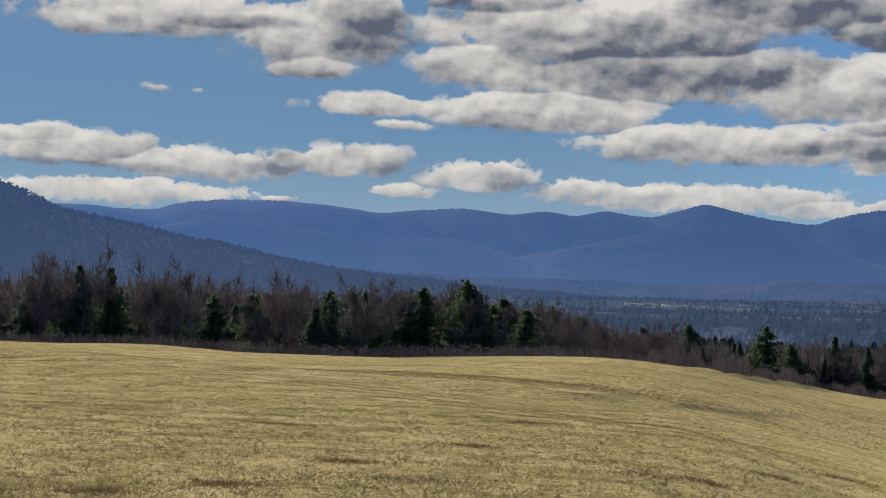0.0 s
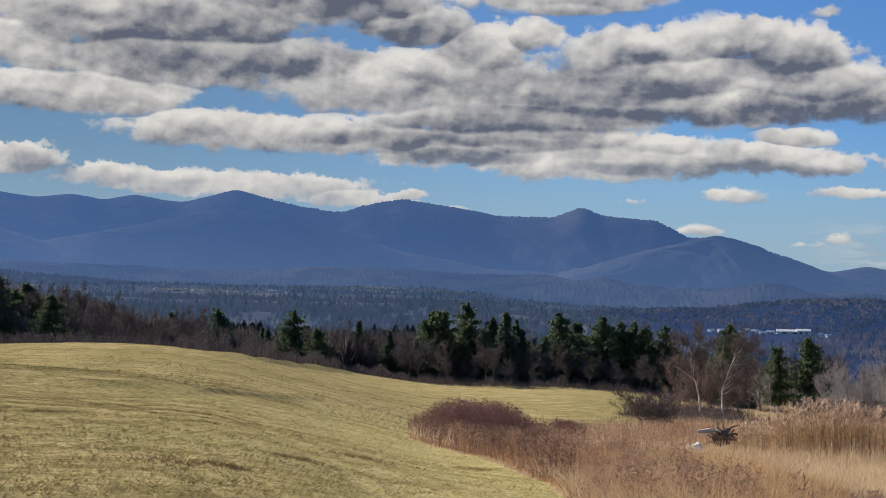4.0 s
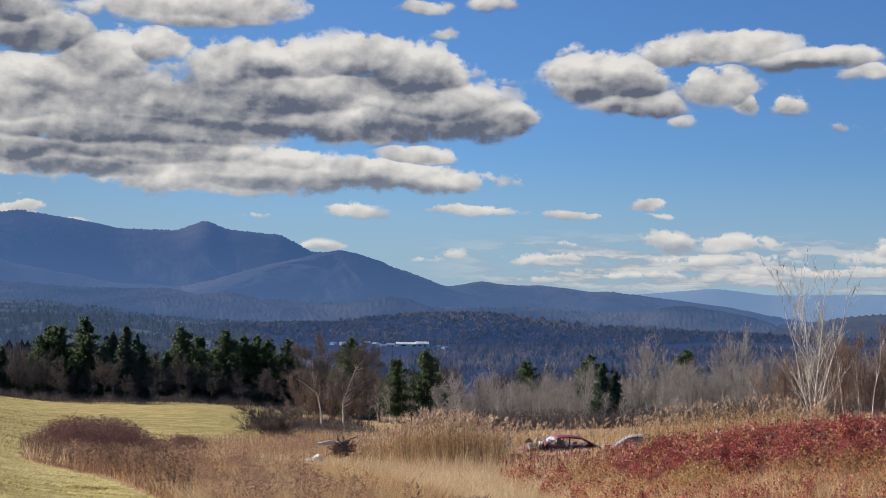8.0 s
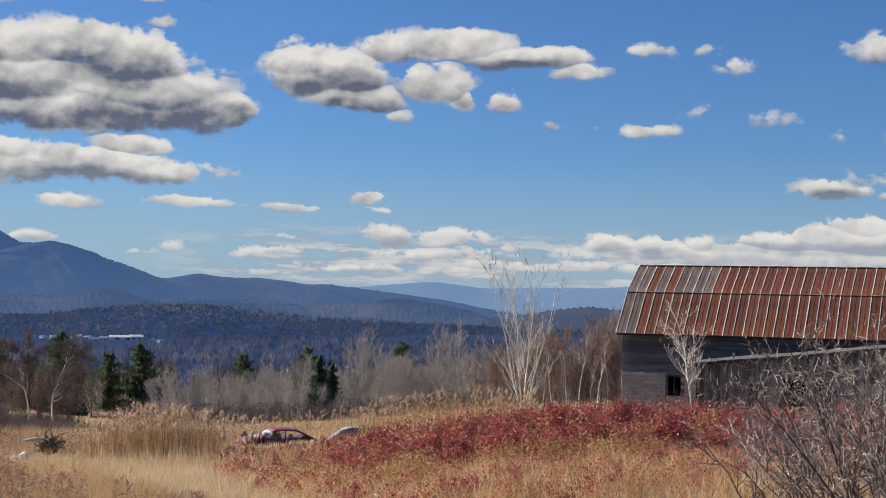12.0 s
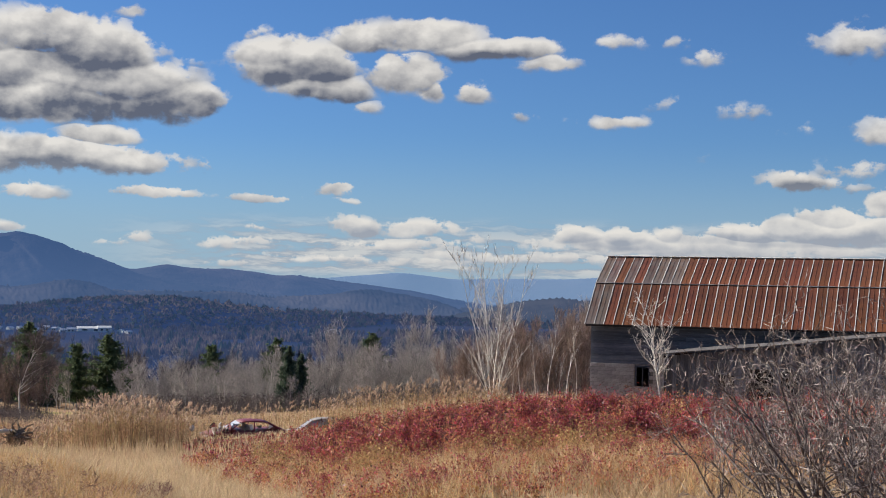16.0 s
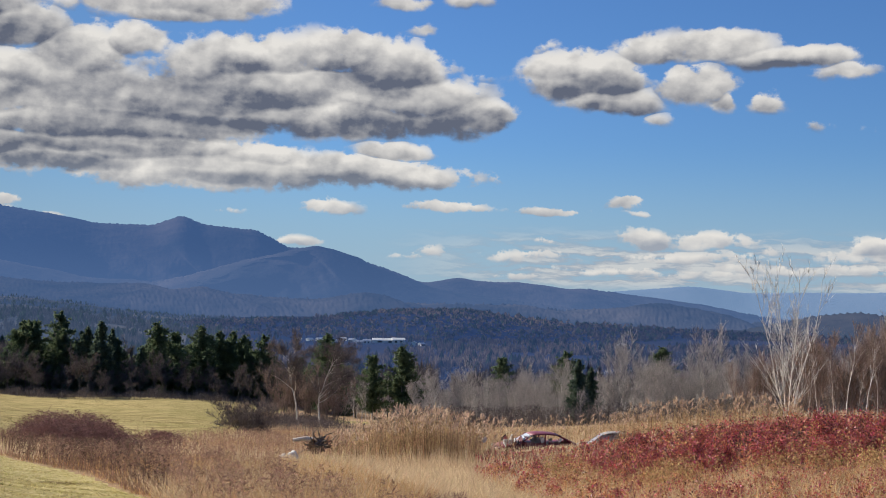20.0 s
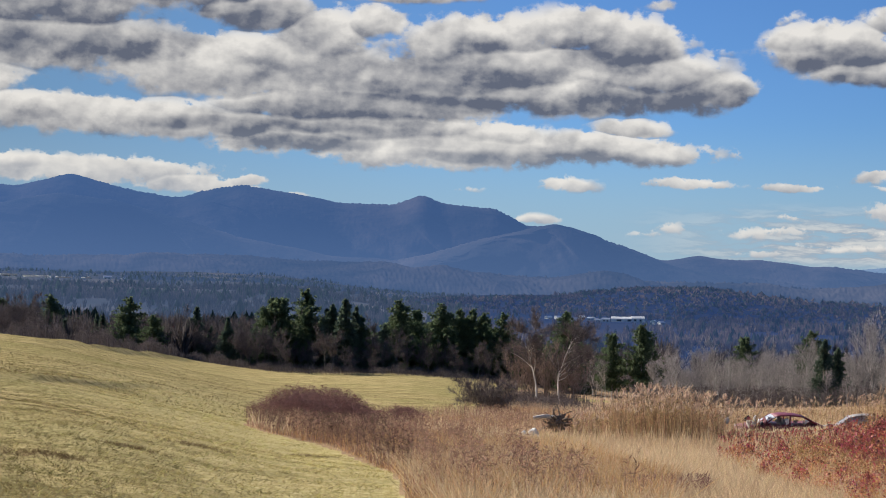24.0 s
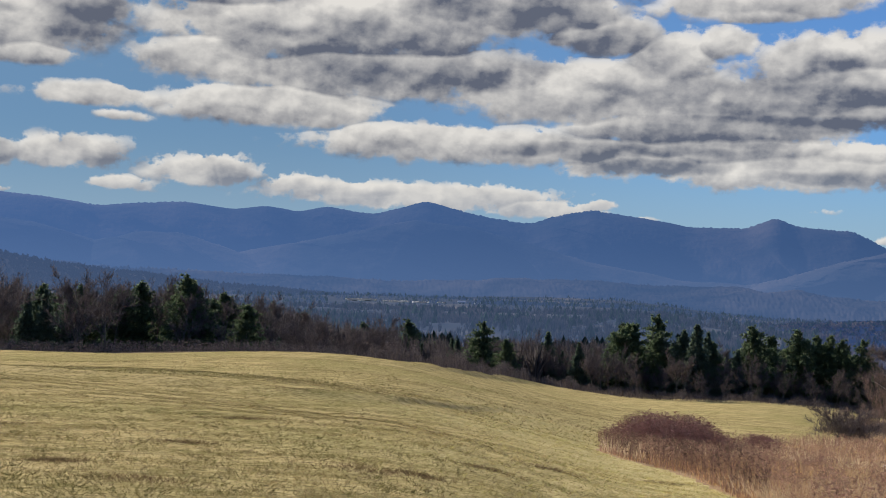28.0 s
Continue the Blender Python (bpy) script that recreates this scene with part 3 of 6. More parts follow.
# ---------------------------------------------------------------- the land
# the lie of the land, by bearing (degrees clockwise from the first view) and distance
B_NEAR = ((-70, .016), (-18, .026), (0, .034), (9, .042), (14, .058), (18, .074), (24, .080), (32, .081), (38, .078), (45, .058), (51, .049), (62, .046), (100, .03))
B_FAR = ((-70, .010), (-17, .029), (-11, .033), (-5, .039), (-1, .036), (6, .0325), (10, .040), (13, .050), (16, .0585), (19, .061), (24, .061), (28, .069), (34, .070), (42, .062), (50, .053), (62, .048), (100, .02))


def soft_profile(az, knots, width=1.2):
    xs, ys = np.array([k[0] for k in knots], float), np.array([k[1] for k in knots], float)
    return sum(np.interp(az + o * width, xs, ys) for o in (-1.5, -.9, -.3, .3, .9, 1.5)) / 6


def ramp(a, b, v):
    u = np.clip((v - a) / (b - a), 0, 1)
    return u * u * (3 - 2 * u)


def crest(az):
    return 120 + 95 * ramp(9, 15, az) + 30 * ramp(27, 32, az)


def height(x, y):
    x, y = np.asarray(x, float), np.asarray(y, float)
    r, az = np.hypot(x, y), np.degrees(np.arctan2(x, y))
    rc = crest(az)
    near, far = soft_profile(az, B_NEAR), soft_profile(az, B_FAR)
    q = np.minimum(r, rc)
    z = -(near + (far - near) * ramp(40, rc, q)) * q
    over = np.maximum(r - rc, 0)
    z = z - over * (.052 + .033 * ramp(2, 14, az)) * ramp(0, 60, over)
    basin = ramp(17, 25, az) * (1 - ramp(54, 64, az))
    floor = -25 - 13 * basin + .0064 * np.maximum(r - 800, 0) * (1 - basin)
    floor = floor + 11 * np.exp(-((az + 14) / 9) ** 2) * ramp(150, 700, r)
    # rolling valley floor
    floor = floor + (4.2 * np.sin(x / 170 + 1.4 * np.sin(y / 260)) * np.cos(y / 210 + .8 * np.sin(x / 330)) + 2.2 * np.sin(x / 71 + y / 93)) * ramp(500, 900, r)
    w = ramp(270, 460, r)
    z = z * (1 - w) + np.maximum(z * .0 + floor, z) * w
    z = z + (.22 * np.sin(x / 9.0 + 1.3 * np.sin(y / 17.0)) * np.sin(y / 13.0 + .6) + .08 * np.sin(x / 3.1 + y / 4.7)) * ramp(8, 40, r)
    # mowing swaths and wheel ruts
    z = z + (.012 * np.sin((x * .35 + y) * 2.1 + 1.5 * np.sin(x * .11)) + .009 * np.sin(x * 1.3 - y * .9 + 2 * np.sin(y * .23)) + .004 * np.sin(x * 2.9 + 1.9 * np.sin(y * .7))) * ramp(9, 20, r) * (1 - ramp(240, 300, r))
    # the old furrow across the field, and the wheel tracks towards the camera
    line = np.interp(az, (-16, -3, 5, 9, 14, 18), (60, 57, 52, 54, 75, 100))
    z = z + .24 * np.exp(-((r - line) / 1.4) ** 2) * ramp(-18, -12, az) * (1 - ramp(10, 16, az))
    for edge in (8.2, 10.2, 15.2, 17.2):
        z = z - .03 * np.exp(-((x - edge * .30 - y * edge * .0035) / .28) ** 2) * ramp(10, 16, r) * (1 - ramp(40, 60, r)) * (y > 0)
    return z


def spot(az, r, lift=0.0):
    """A place on the ground by bearing and distance."""
    a = radians(az)
    x, y = r * math.sin(a), r * math.cos(a)
    return x, y, float(height(x, y)) + lift


def spots(az, r):
    a = np.radians(az)
    x, y = r * np.sin(a), r * np.cos(a)
    return np.stack([x, y, height(x, y)], 1)


def meadow_edge(r):
    """Bearing at which the mown field gives way to the rough meadow, by distance."""
    return np.interp(r, (0, 18, 22, 29, 40, 47, 57, 74, 84, 110, 150, 200, 240), (26, 24.2, 22.9, 22.4, 20.3, 17.4, 16.6, 19.5, 23.6, 25.8, 26.6, 27.2, 27.6))


az_lines = np.concatenate([np.arange(-180, -24, 3.0), np.arange(-24, 68, .25), np.arange(68, 180, 3.0), [180.0]])
r_lines = np.concatenate([[0.02], np.geomspace(1.5, 13, 14), np.geomspace(13.2, 250, 420), np.geomspace(254, 3600, 110)])
AA, RR = np.meshgrid(az_lines, r_lines)
gx, gy = RR * np.sin(np.radians(AA)), RR * np.cos(np.radians(AA))
gz = height(gx, gy)
na, nr = len(az_lines), len(r_lines)
idx = np.arange(na * nr).reshape(nr, na)
quads = np.stack([idx[:-1, :-1], idx[:-1, 1:], idx[1:, 1:], idx[1:, :-1]], -1).reshape(-1, 4)
mid_az, mid_r = AA[:-1, :-1].ravel() + .12, np.sqrt(RR[:-1, :-1] * RR[1:, 1:]).ravel()
slots = np.where(mid_az > meadow_edge(mid_r), 1, 0)
slots = np.where(mid_r > crest(mid_az) + np.interp(mid_az, (4, 10, 14, 20, 27), (25, 22, 14, 8, 12)), 2, slots)
slots = np.where((mid_az > 32) & (mid_r > 158), 2, slots)
slots = np.where((mid_az > 29.3) & (mid_az < 32) & (mid_r > 166) & (mid_r < 196), 0, slots)
# far ground: haze-painted valley colours, then the shade-darkened hill colours to the right
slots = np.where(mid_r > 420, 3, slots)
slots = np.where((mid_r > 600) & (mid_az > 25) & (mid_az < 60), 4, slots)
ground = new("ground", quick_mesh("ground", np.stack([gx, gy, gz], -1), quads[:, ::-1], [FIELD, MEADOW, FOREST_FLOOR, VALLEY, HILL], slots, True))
tagged(ground, "rolling hay field and meadow falling to a wooded valley", "ground", kind="structure")

# ---------------------------------------------------------------- mountains


def fractal(x, y, octaves=5, seed=0.0):
    out, amp, fr = np.zeros_like(x), 1.0, 1.0
    for k in range(octaves):
        a, b = x * fr + 13.7 * k + seed, y * fr - 7.9 * k + seed * 1.7
        out += amp * (np.sin(a + 1.7 * np.sin(b * .83 + k)) * np.cos(b * 1.13 + 1.3 * np.sin(a * .71)))
        amp, fr = amp * .52, fr * 1.97
    return out


def mountain(name, label, summits, foot, r_top, r_foot, material, rough, seed, spur=1.0):
    """A wooded range: its summits and saddles by bearing and rise, falling towards the valley in spurs and ravines."""
    a0, a1 = summits[0][0], summits[-1][0]
    az = np.arange(a0, a1, .05)
    crest_el = soft_profile(az, summits, .15)
    t = np.linspace(0, 1, 64)
    A, T = np.meshgrid(az, t)
    shape = np.sin(T * np.pi / 2) ** 1.25
    top = r_top * np.tan(np.radians(crest_el)) + EYE
    foot_el = soft_profile(az, foot, 1.0)
    low = r_foot * np.tan(np.radians(foot_el)) + EYE - 45
    R = r_foot + (r_top - r_foot) * T
    ribs = fractal(A * .42 + T * 1.3, T * 2.2 + A * .12, 5, seed)
    R = R + ribs * spur * 60 * np.sin(T * np.pi)
    Z = low[None] + (top - low)[None] * shape + ribs * spur * 22 * np.sin(T * np.pi) ** 1.0
    gully = fractal(A * 1.9 + T * 3, T * 7 + A * .5, 2, seed + 9)
    R = R + gully * spur * 8 * np.sin(T * np.pi)
    Z = Z + gully * spur * 2.2 * np.sin(T * np.pi)
    fine = fractal(A * 25, T * 9, 2, seed + 5)
    Z = Z + fine * rough * .5 * ramp(.9, 1, T) + np.random.default_rng(int(seed) + 1).normal(size=Z.shape) * rough * .09
    # the far side falls away behind the crest
    A = np.vstack([A, az[None]])
    R = np.vstack([R, np.full((1, len(az)), r_top + 90)])
    Z = np.vstack([Z, (top - 200)[None]])
    x, y = R * np.sin(np.radians(A)), R * np.cos(np.radians(A))
    i = np.arange(A.size).reshape(A.shape)
    q = np.stack([i[:-1, :-1], i[:-1, 1:], i[1:, 1:], i[1:, :-1]], -1).reshape(-1, 4)
    ob = new(name, quick_mesh(name, np.stack([x, y, Z], -1), q[:, ::-1], material, None, True))
    tagged(ob, label, "mountain", kind="structure")
    return np.stack([x, y, Z], -1)[:-1]


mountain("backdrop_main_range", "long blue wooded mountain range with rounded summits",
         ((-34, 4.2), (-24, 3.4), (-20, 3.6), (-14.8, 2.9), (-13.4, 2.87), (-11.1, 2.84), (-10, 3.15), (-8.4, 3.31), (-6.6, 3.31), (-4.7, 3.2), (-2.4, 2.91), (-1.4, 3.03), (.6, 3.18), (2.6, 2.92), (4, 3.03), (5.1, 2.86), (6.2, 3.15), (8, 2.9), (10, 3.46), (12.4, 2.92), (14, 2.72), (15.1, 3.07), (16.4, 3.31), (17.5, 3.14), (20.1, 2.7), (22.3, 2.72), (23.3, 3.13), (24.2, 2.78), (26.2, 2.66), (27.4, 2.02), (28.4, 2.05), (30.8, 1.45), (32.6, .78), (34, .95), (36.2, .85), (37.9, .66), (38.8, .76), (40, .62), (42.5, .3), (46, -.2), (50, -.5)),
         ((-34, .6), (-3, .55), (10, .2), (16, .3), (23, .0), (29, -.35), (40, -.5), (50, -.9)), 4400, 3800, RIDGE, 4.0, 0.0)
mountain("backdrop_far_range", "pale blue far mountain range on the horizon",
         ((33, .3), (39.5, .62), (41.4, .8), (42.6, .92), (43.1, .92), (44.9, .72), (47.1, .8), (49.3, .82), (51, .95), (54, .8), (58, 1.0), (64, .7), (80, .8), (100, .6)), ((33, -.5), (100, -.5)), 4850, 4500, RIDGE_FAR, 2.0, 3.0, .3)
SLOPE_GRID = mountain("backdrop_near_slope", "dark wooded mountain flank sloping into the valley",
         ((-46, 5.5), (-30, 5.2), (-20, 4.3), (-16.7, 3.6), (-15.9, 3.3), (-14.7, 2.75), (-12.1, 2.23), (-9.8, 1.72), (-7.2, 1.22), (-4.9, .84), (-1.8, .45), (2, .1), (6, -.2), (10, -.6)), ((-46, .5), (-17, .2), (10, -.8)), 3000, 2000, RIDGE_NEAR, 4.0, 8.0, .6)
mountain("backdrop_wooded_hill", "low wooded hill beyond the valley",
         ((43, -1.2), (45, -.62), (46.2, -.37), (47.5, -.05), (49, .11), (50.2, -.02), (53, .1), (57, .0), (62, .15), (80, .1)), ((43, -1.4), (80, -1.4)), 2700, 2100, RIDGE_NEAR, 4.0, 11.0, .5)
# foothills, with their blue haze painted in as emission
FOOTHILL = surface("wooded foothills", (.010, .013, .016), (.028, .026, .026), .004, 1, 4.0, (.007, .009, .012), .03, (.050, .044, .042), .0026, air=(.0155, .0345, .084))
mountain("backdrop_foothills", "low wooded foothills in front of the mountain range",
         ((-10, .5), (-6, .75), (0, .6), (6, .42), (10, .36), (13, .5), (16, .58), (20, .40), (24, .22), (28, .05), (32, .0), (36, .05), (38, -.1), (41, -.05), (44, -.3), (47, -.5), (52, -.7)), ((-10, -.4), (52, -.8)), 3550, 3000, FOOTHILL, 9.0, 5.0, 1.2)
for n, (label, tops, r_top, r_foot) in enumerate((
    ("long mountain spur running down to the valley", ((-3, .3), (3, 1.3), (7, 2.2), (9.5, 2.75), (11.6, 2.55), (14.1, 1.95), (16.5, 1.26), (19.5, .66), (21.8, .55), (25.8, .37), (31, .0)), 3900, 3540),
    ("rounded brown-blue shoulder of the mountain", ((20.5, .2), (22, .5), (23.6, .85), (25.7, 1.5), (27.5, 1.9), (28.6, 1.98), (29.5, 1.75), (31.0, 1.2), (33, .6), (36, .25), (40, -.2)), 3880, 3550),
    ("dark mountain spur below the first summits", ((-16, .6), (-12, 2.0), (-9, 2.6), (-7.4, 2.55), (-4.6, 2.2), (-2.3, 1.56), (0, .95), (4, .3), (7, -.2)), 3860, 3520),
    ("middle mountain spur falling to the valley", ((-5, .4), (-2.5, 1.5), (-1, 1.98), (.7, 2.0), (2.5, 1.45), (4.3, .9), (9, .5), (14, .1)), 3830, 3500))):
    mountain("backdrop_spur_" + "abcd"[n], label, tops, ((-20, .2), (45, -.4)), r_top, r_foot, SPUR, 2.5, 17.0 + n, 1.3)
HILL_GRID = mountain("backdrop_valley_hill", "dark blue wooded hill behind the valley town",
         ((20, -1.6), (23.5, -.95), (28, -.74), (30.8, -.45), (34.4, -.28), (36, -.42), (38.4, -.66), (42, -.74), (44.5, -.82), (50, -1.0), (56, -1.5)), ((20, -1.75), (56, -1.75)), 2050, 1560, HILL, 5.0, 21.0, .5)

# ---------------------------------------------------------------- the barn and its shed
RUST = surface("rusted roof iron", (.205, .072, .036), (.118, .046, .033), .7, .62, .004, (.070, .034, .028), 4.0, (.27, .105, .042), .16, vary=.16, metal=.2, stretch=(.8800, .8800, .3960))
RUST_GREY = surface("rusting grey roof iron", (.17, .135, .12), (.13, .085, .065), .9, .6, .004, (.19, .08, .045), 3.0, (.13, .06, .04), .5, vary=.25, metal=.2, stretch=(1, 1, .45))
# galvanised metal, lightened so its colour carries the sunlit line of each seam
GALV = surface("weathered galvanised seam", (.70, .68, .65), (.48, .45, .42), 1.5, .6, 0, (.30, .19, .13), 4.0, vary=.3)
BOARD = surface("weathered grey boards", (.122, .130, .160), (.070, .076, .095), .8, .9, .004, (.19, .19, .20), 9.0, vary=.3, stretch=(.5, 1, 7))
SHED_BOARD = surface("dark weathered upright boards", (.145, .146, .166), (.082, .084, .098), .8, .9, .004, (.23, .225, .235), 9.0, vary=.35, stretch=(7, 1, .5))
BLOCK = surface("grey concrete block", (.42, .40, .38), (.33, .315, .30), 2.0, .95, .003, (.24, .23, .22), 14.0, vary=.16)
MORTAR = surface("old mortar and wall core", (.19, .18, .17), (.14, .135, .13), 3.0, .95, .003)
DARK_WOOD = surface("dark inner timber", (.035, .03, .028), (.05, .042, .038), 1.0, .95)
POST = surface("silvered post timber", (.38, .35, .31), (.27, .24, .215), 2.0, .9, .004, (.10, .09, .08), 12.0, stretch=(4, 4, .6))
GLASS = surface("dusty window glass", (.16, .19, .22), (.22, .25, .28), 3.0, .12)


SHED_ROOF = surface("dull grey shed roofing", (.13, .12, .118), (.075, .07, .068), 1.5, .8, 0, (.24, .22, .21), 5.0)


def roof_sheet_mesh(width, length):
    """One pressed roof sheet lying along y, with a rib at the edge and one in the middle."""
    xs = (0, .012, .045, .06, width * .48, width * .49, width * .53, width * .54, width)
    zs = (0, .008, .008, .0, .0, .010, .010, .0, .0)
    v, f = [], []
    for k, y in enumerate((0, length * .5, length)):
        for x, z in zip(xs, zs):
            v.append((x, y, z + (-.01 if k == 1 else 0)))
        for x, z in zip(xs, zs):
            v.append((x, y, z - .012))
    n = len(xs)
    for k in range(2):
        o = k * 2 * n
        for i in range(n - 1):
            f.append((o + i, o + i + 1, o + 2 * n + i + 1, o + 2 * n + i))
            f.append((o + n + i + 1, o + n + i, o + 3 * n + i, o + 3 * n + i + 1))
    for o in (0, 4 * n):
        for i in range(n - 1):
            f.append((o + i, o + n + i, o + n + i + 1, o + i + 1))
    return quick_mesh("roof_sheet", v, f, RUST)


def barn():
    gx0, gy0, g = spot(50.2, 80.0)
    root = new("barn")
    root.matrix_world = pose(gx0, gy0, g, 0, 0, -65.2)
    tagged(root, "weathered gambrel-roofed barn with rusted iron roof above block wall", "barn")
    L, D = 19.4, 9.0
    eave, block_top, knee_z, top_z = .40 - g, -1.66 - g, 2.63 - g, 4.15 - g
    base = -.8
    w0, w1, wz0, wz1 = 2.45, 3.22, -2.83 - g, -1.74 - g
    # wall core behind the facing, open at the window
    core = bmesh.new()
    for b in ((0, .1, base, w0, .3, block_top), (w1, .1, base, L, .3, block_top), (w0, .1, base, w1, .3, wz0), (w0, .1, wz1, w1, .3, block_top), (0, .1, block_top, L, .2, eave + .25)):
        box_bm(*b, bm=core)
    part("wall_core", core, MORTAR, root)
    sides = bmesh.new()
    for x in (0.0, L - .2):
        prof = [(.1, base), (D - .1, base), (D - .1, eave + .2), (D - 1.95, knee_z - .05), (D / 2, top_z - .08), (1.95, knee_z - .05), (.1, eave + .2)]
        va = [sides.verts.new((x, y, z)) for y, z in prof]
        vb = [sides.verts.new((x + .2, y, z)) for y, z in prof]
        sides.faces.new(va[::-1])
        sides.faces.new(vb)
        for i in range(len(prof)):
            j = (i + 1) % len(prof)
            sides.faces.new((va[i], va[j], vb[j], vb[i]))
    box_bm(.2, D - .3, base, L - .2, D - .1, eave + .2, bm=sides)
    part("end_wall", sides, BOARD, root)
    # horizontal boards
    rng = random.Random(5)
    rows = 10
    bh = (eave + .05 - block_top) / rows
    for r in range(rows):
        x = 0.0
        while x < L - .01:
            w = min(rng.uniform(3.2, 5.5), L - x)
            if L - x - w < 1.5:
                w = L - x
            bm = bmesh.new()
            z0 = block_top + r * bh
            vs = [bm.verts.new(p) for p in ((x + .006, .1, z0 + .004), (x + w - .006, .1, z0 + .004), (x + w - .006, .1, z0 + bh + .03), (x + .006, .1, z0 + bh + .03), (x + .006, .045 + rng.uniform(-.008, .008), z0 + .004), (x + w - .006, .045 + rng.uniform(-.008, .008), z0 + .004 + rng.uniform(-.006, .006)), (x + w - .006, .078, z0 + bh + .03), (x + .006, .078, z0 + bh + .03))]
            for q in ((0, 1, 2, 3), (5, 4, 7, 6), (4, 5, 1, 0), (6, 7, 3, 2), (4, 0, 3, 7), (1, 5, 6, 2)):
                bm.faces.new([vs[i] for i in q])
            part("board", bm, BOARD, root)
            x += w
    # roof of pressed sheets, four slopes
    slopes = ((-.35, eave, 1.9, knee_z), (1.85, knee_z + .012, D / 2, top_z))
    step = .515
    n = int((L + .5) / step)
    for y0, z0, y1, z1 in slopes:
        ln = math.hypot(y1 - y0, z1 - z0)
        me, worn = roof_sheet_mesh(step, ln), roof_sheet_mesh(step, ln)
        worn.materials[0] = RUST_GREY
        seam = box_bm(-.02, 0, .0, .02, ln + .01, .012)
        sm = bpy.data.meshes.new("seam")
        seam.to_mesh(sm)
        seam.free()
        sm.materials.append(GALV)
        tilt = math.degrees(math.atan2(z1 - z0, y1 - y0))
        for i in range(n + 1):
            x = -.25 + i * step
            if i < n:
                s = part("roof_sheet", worn if rng.random() < (1.15 - i / 8 if z0 > eave + 1 else 1.0 - i / 4) or rng.random() < .03 else me, None, root)
                s.matrix_local = pose(x, y0, z0 + rng.uniform(-.006, .006), tilt, 0, 0)
            s = part("seam", sm, None, root)
            s.matrix_local = pose(x, y0, z0 + .006, tilt, 0, rng.uniform(-.2, .2))
    under = bmesh.new()
    for y0, z0, y1, z1 in slopes:
        for side in (0, 1):
            a, b = ((y0, z0), (y1, z1)) if side == 0 else ((D - y1, z1), (D - y0, z0))
            q = [under.verts.new(p) for p in ((-.2, a[0], a[1] - .03), (L + .2, a[0], a[1] - .03), (L + .2, b[0], b[1] - .03), (-.2, b[0], b[1] - .03), (-.2, a[0], a[1] - .11), (L + .2, a[0], a[1] - .11), (L + .2, b[0], b[1] - .11), (-.2, b[0], b[1] - .11))]
            for fc in ((0, 1, 2, 3), (7, 6, 5, 4), (4, 5, 1, 0), (6, 7, 3, 2), (4, 0, 3, 7), (1, 5, 6, 2)):
                under.faces.new([q[i] for i in fc])
    part("roof_deck", under, DARK_WOOD, root, "dark roof boarding under the iron")
    part("ridge_cap", box_bm(-.26, D / 2 - .13, top_z - .01, L + .26, D / 2 + .13, top_z + .05, .02), GALV, root, "grey metal ridge cap")
    part("knee_flashing", box_bm(-.26, 1.82, knee_z - .01, L + .26, 1.88, knee_z + .018, .004), GALV, root)
    # window
    win = part("window_frame", box_bm(w0, .05, wz1 - .07, w1, .16, wz1), BOARD, root)
    part("jamb", box_bm(w0, .05, wz0, w0 + .06, .16, wz1 - .07), BOARD, win)
    part("jamb", box_bm(w1 - .06, .05, wz0, w1, .16, wz1 - .07), BOARD, win)
    part("sill", box_bm(w0 - .03, .03, wz0 - .05, w1 + .03, .18, wz0), POST, win)
    part("glazing_bar", box_bm(w0 + .36, .08, wz0, w0 + .4, .12, wz1 - .07), BOARD, win)
    # concrete blocks of the foundation, near end
    half = box_bm(.006, .02, .006, .196, .1, .196, .008)
    whole = box_bm(.006, .02, .006, .396, .1, .196, .008)
    meshes = []
    for bm in (half, whole):
        me = bpy.data.meshes.new("block")
        bm.to_mesh(me)
        bm.free()
        me.materials.append(BLOCK)
        meshes.append(me)
    for r in range(14):
        z = block_top - .2 * (r + 1)
        x = -.2 * (r % 2)
        while x < 6.0:
            for k, (xx, ww) in enumerate(((x, .4),)):
                clash = xx + ww > w0 and xx < w1 and z + .2 > wz0 and z < wz1
                if xx < 0:
                    o = part("block", meshes[0], None, root)
                    o.matrix_local = pose(0, rng.uniform(-.004, .004), z)
                elif not clash:
                    o = part("block", meshes[1], None, root)
                    o.matrix_local = pose(xx, rng.uniform(-.004, .004), z)
                elif xx < w0 - .15:
                    o = part("block", meshes[0], None, root)
                    o.matrix_local = pose(xx, 0, z)
                elif xx + .4 > w1 + .15:
                    o = part("block", meshes[0], None, root)
                    o.matrix_local = pose(xx + .2, 0, z)
            x += .4
    return root


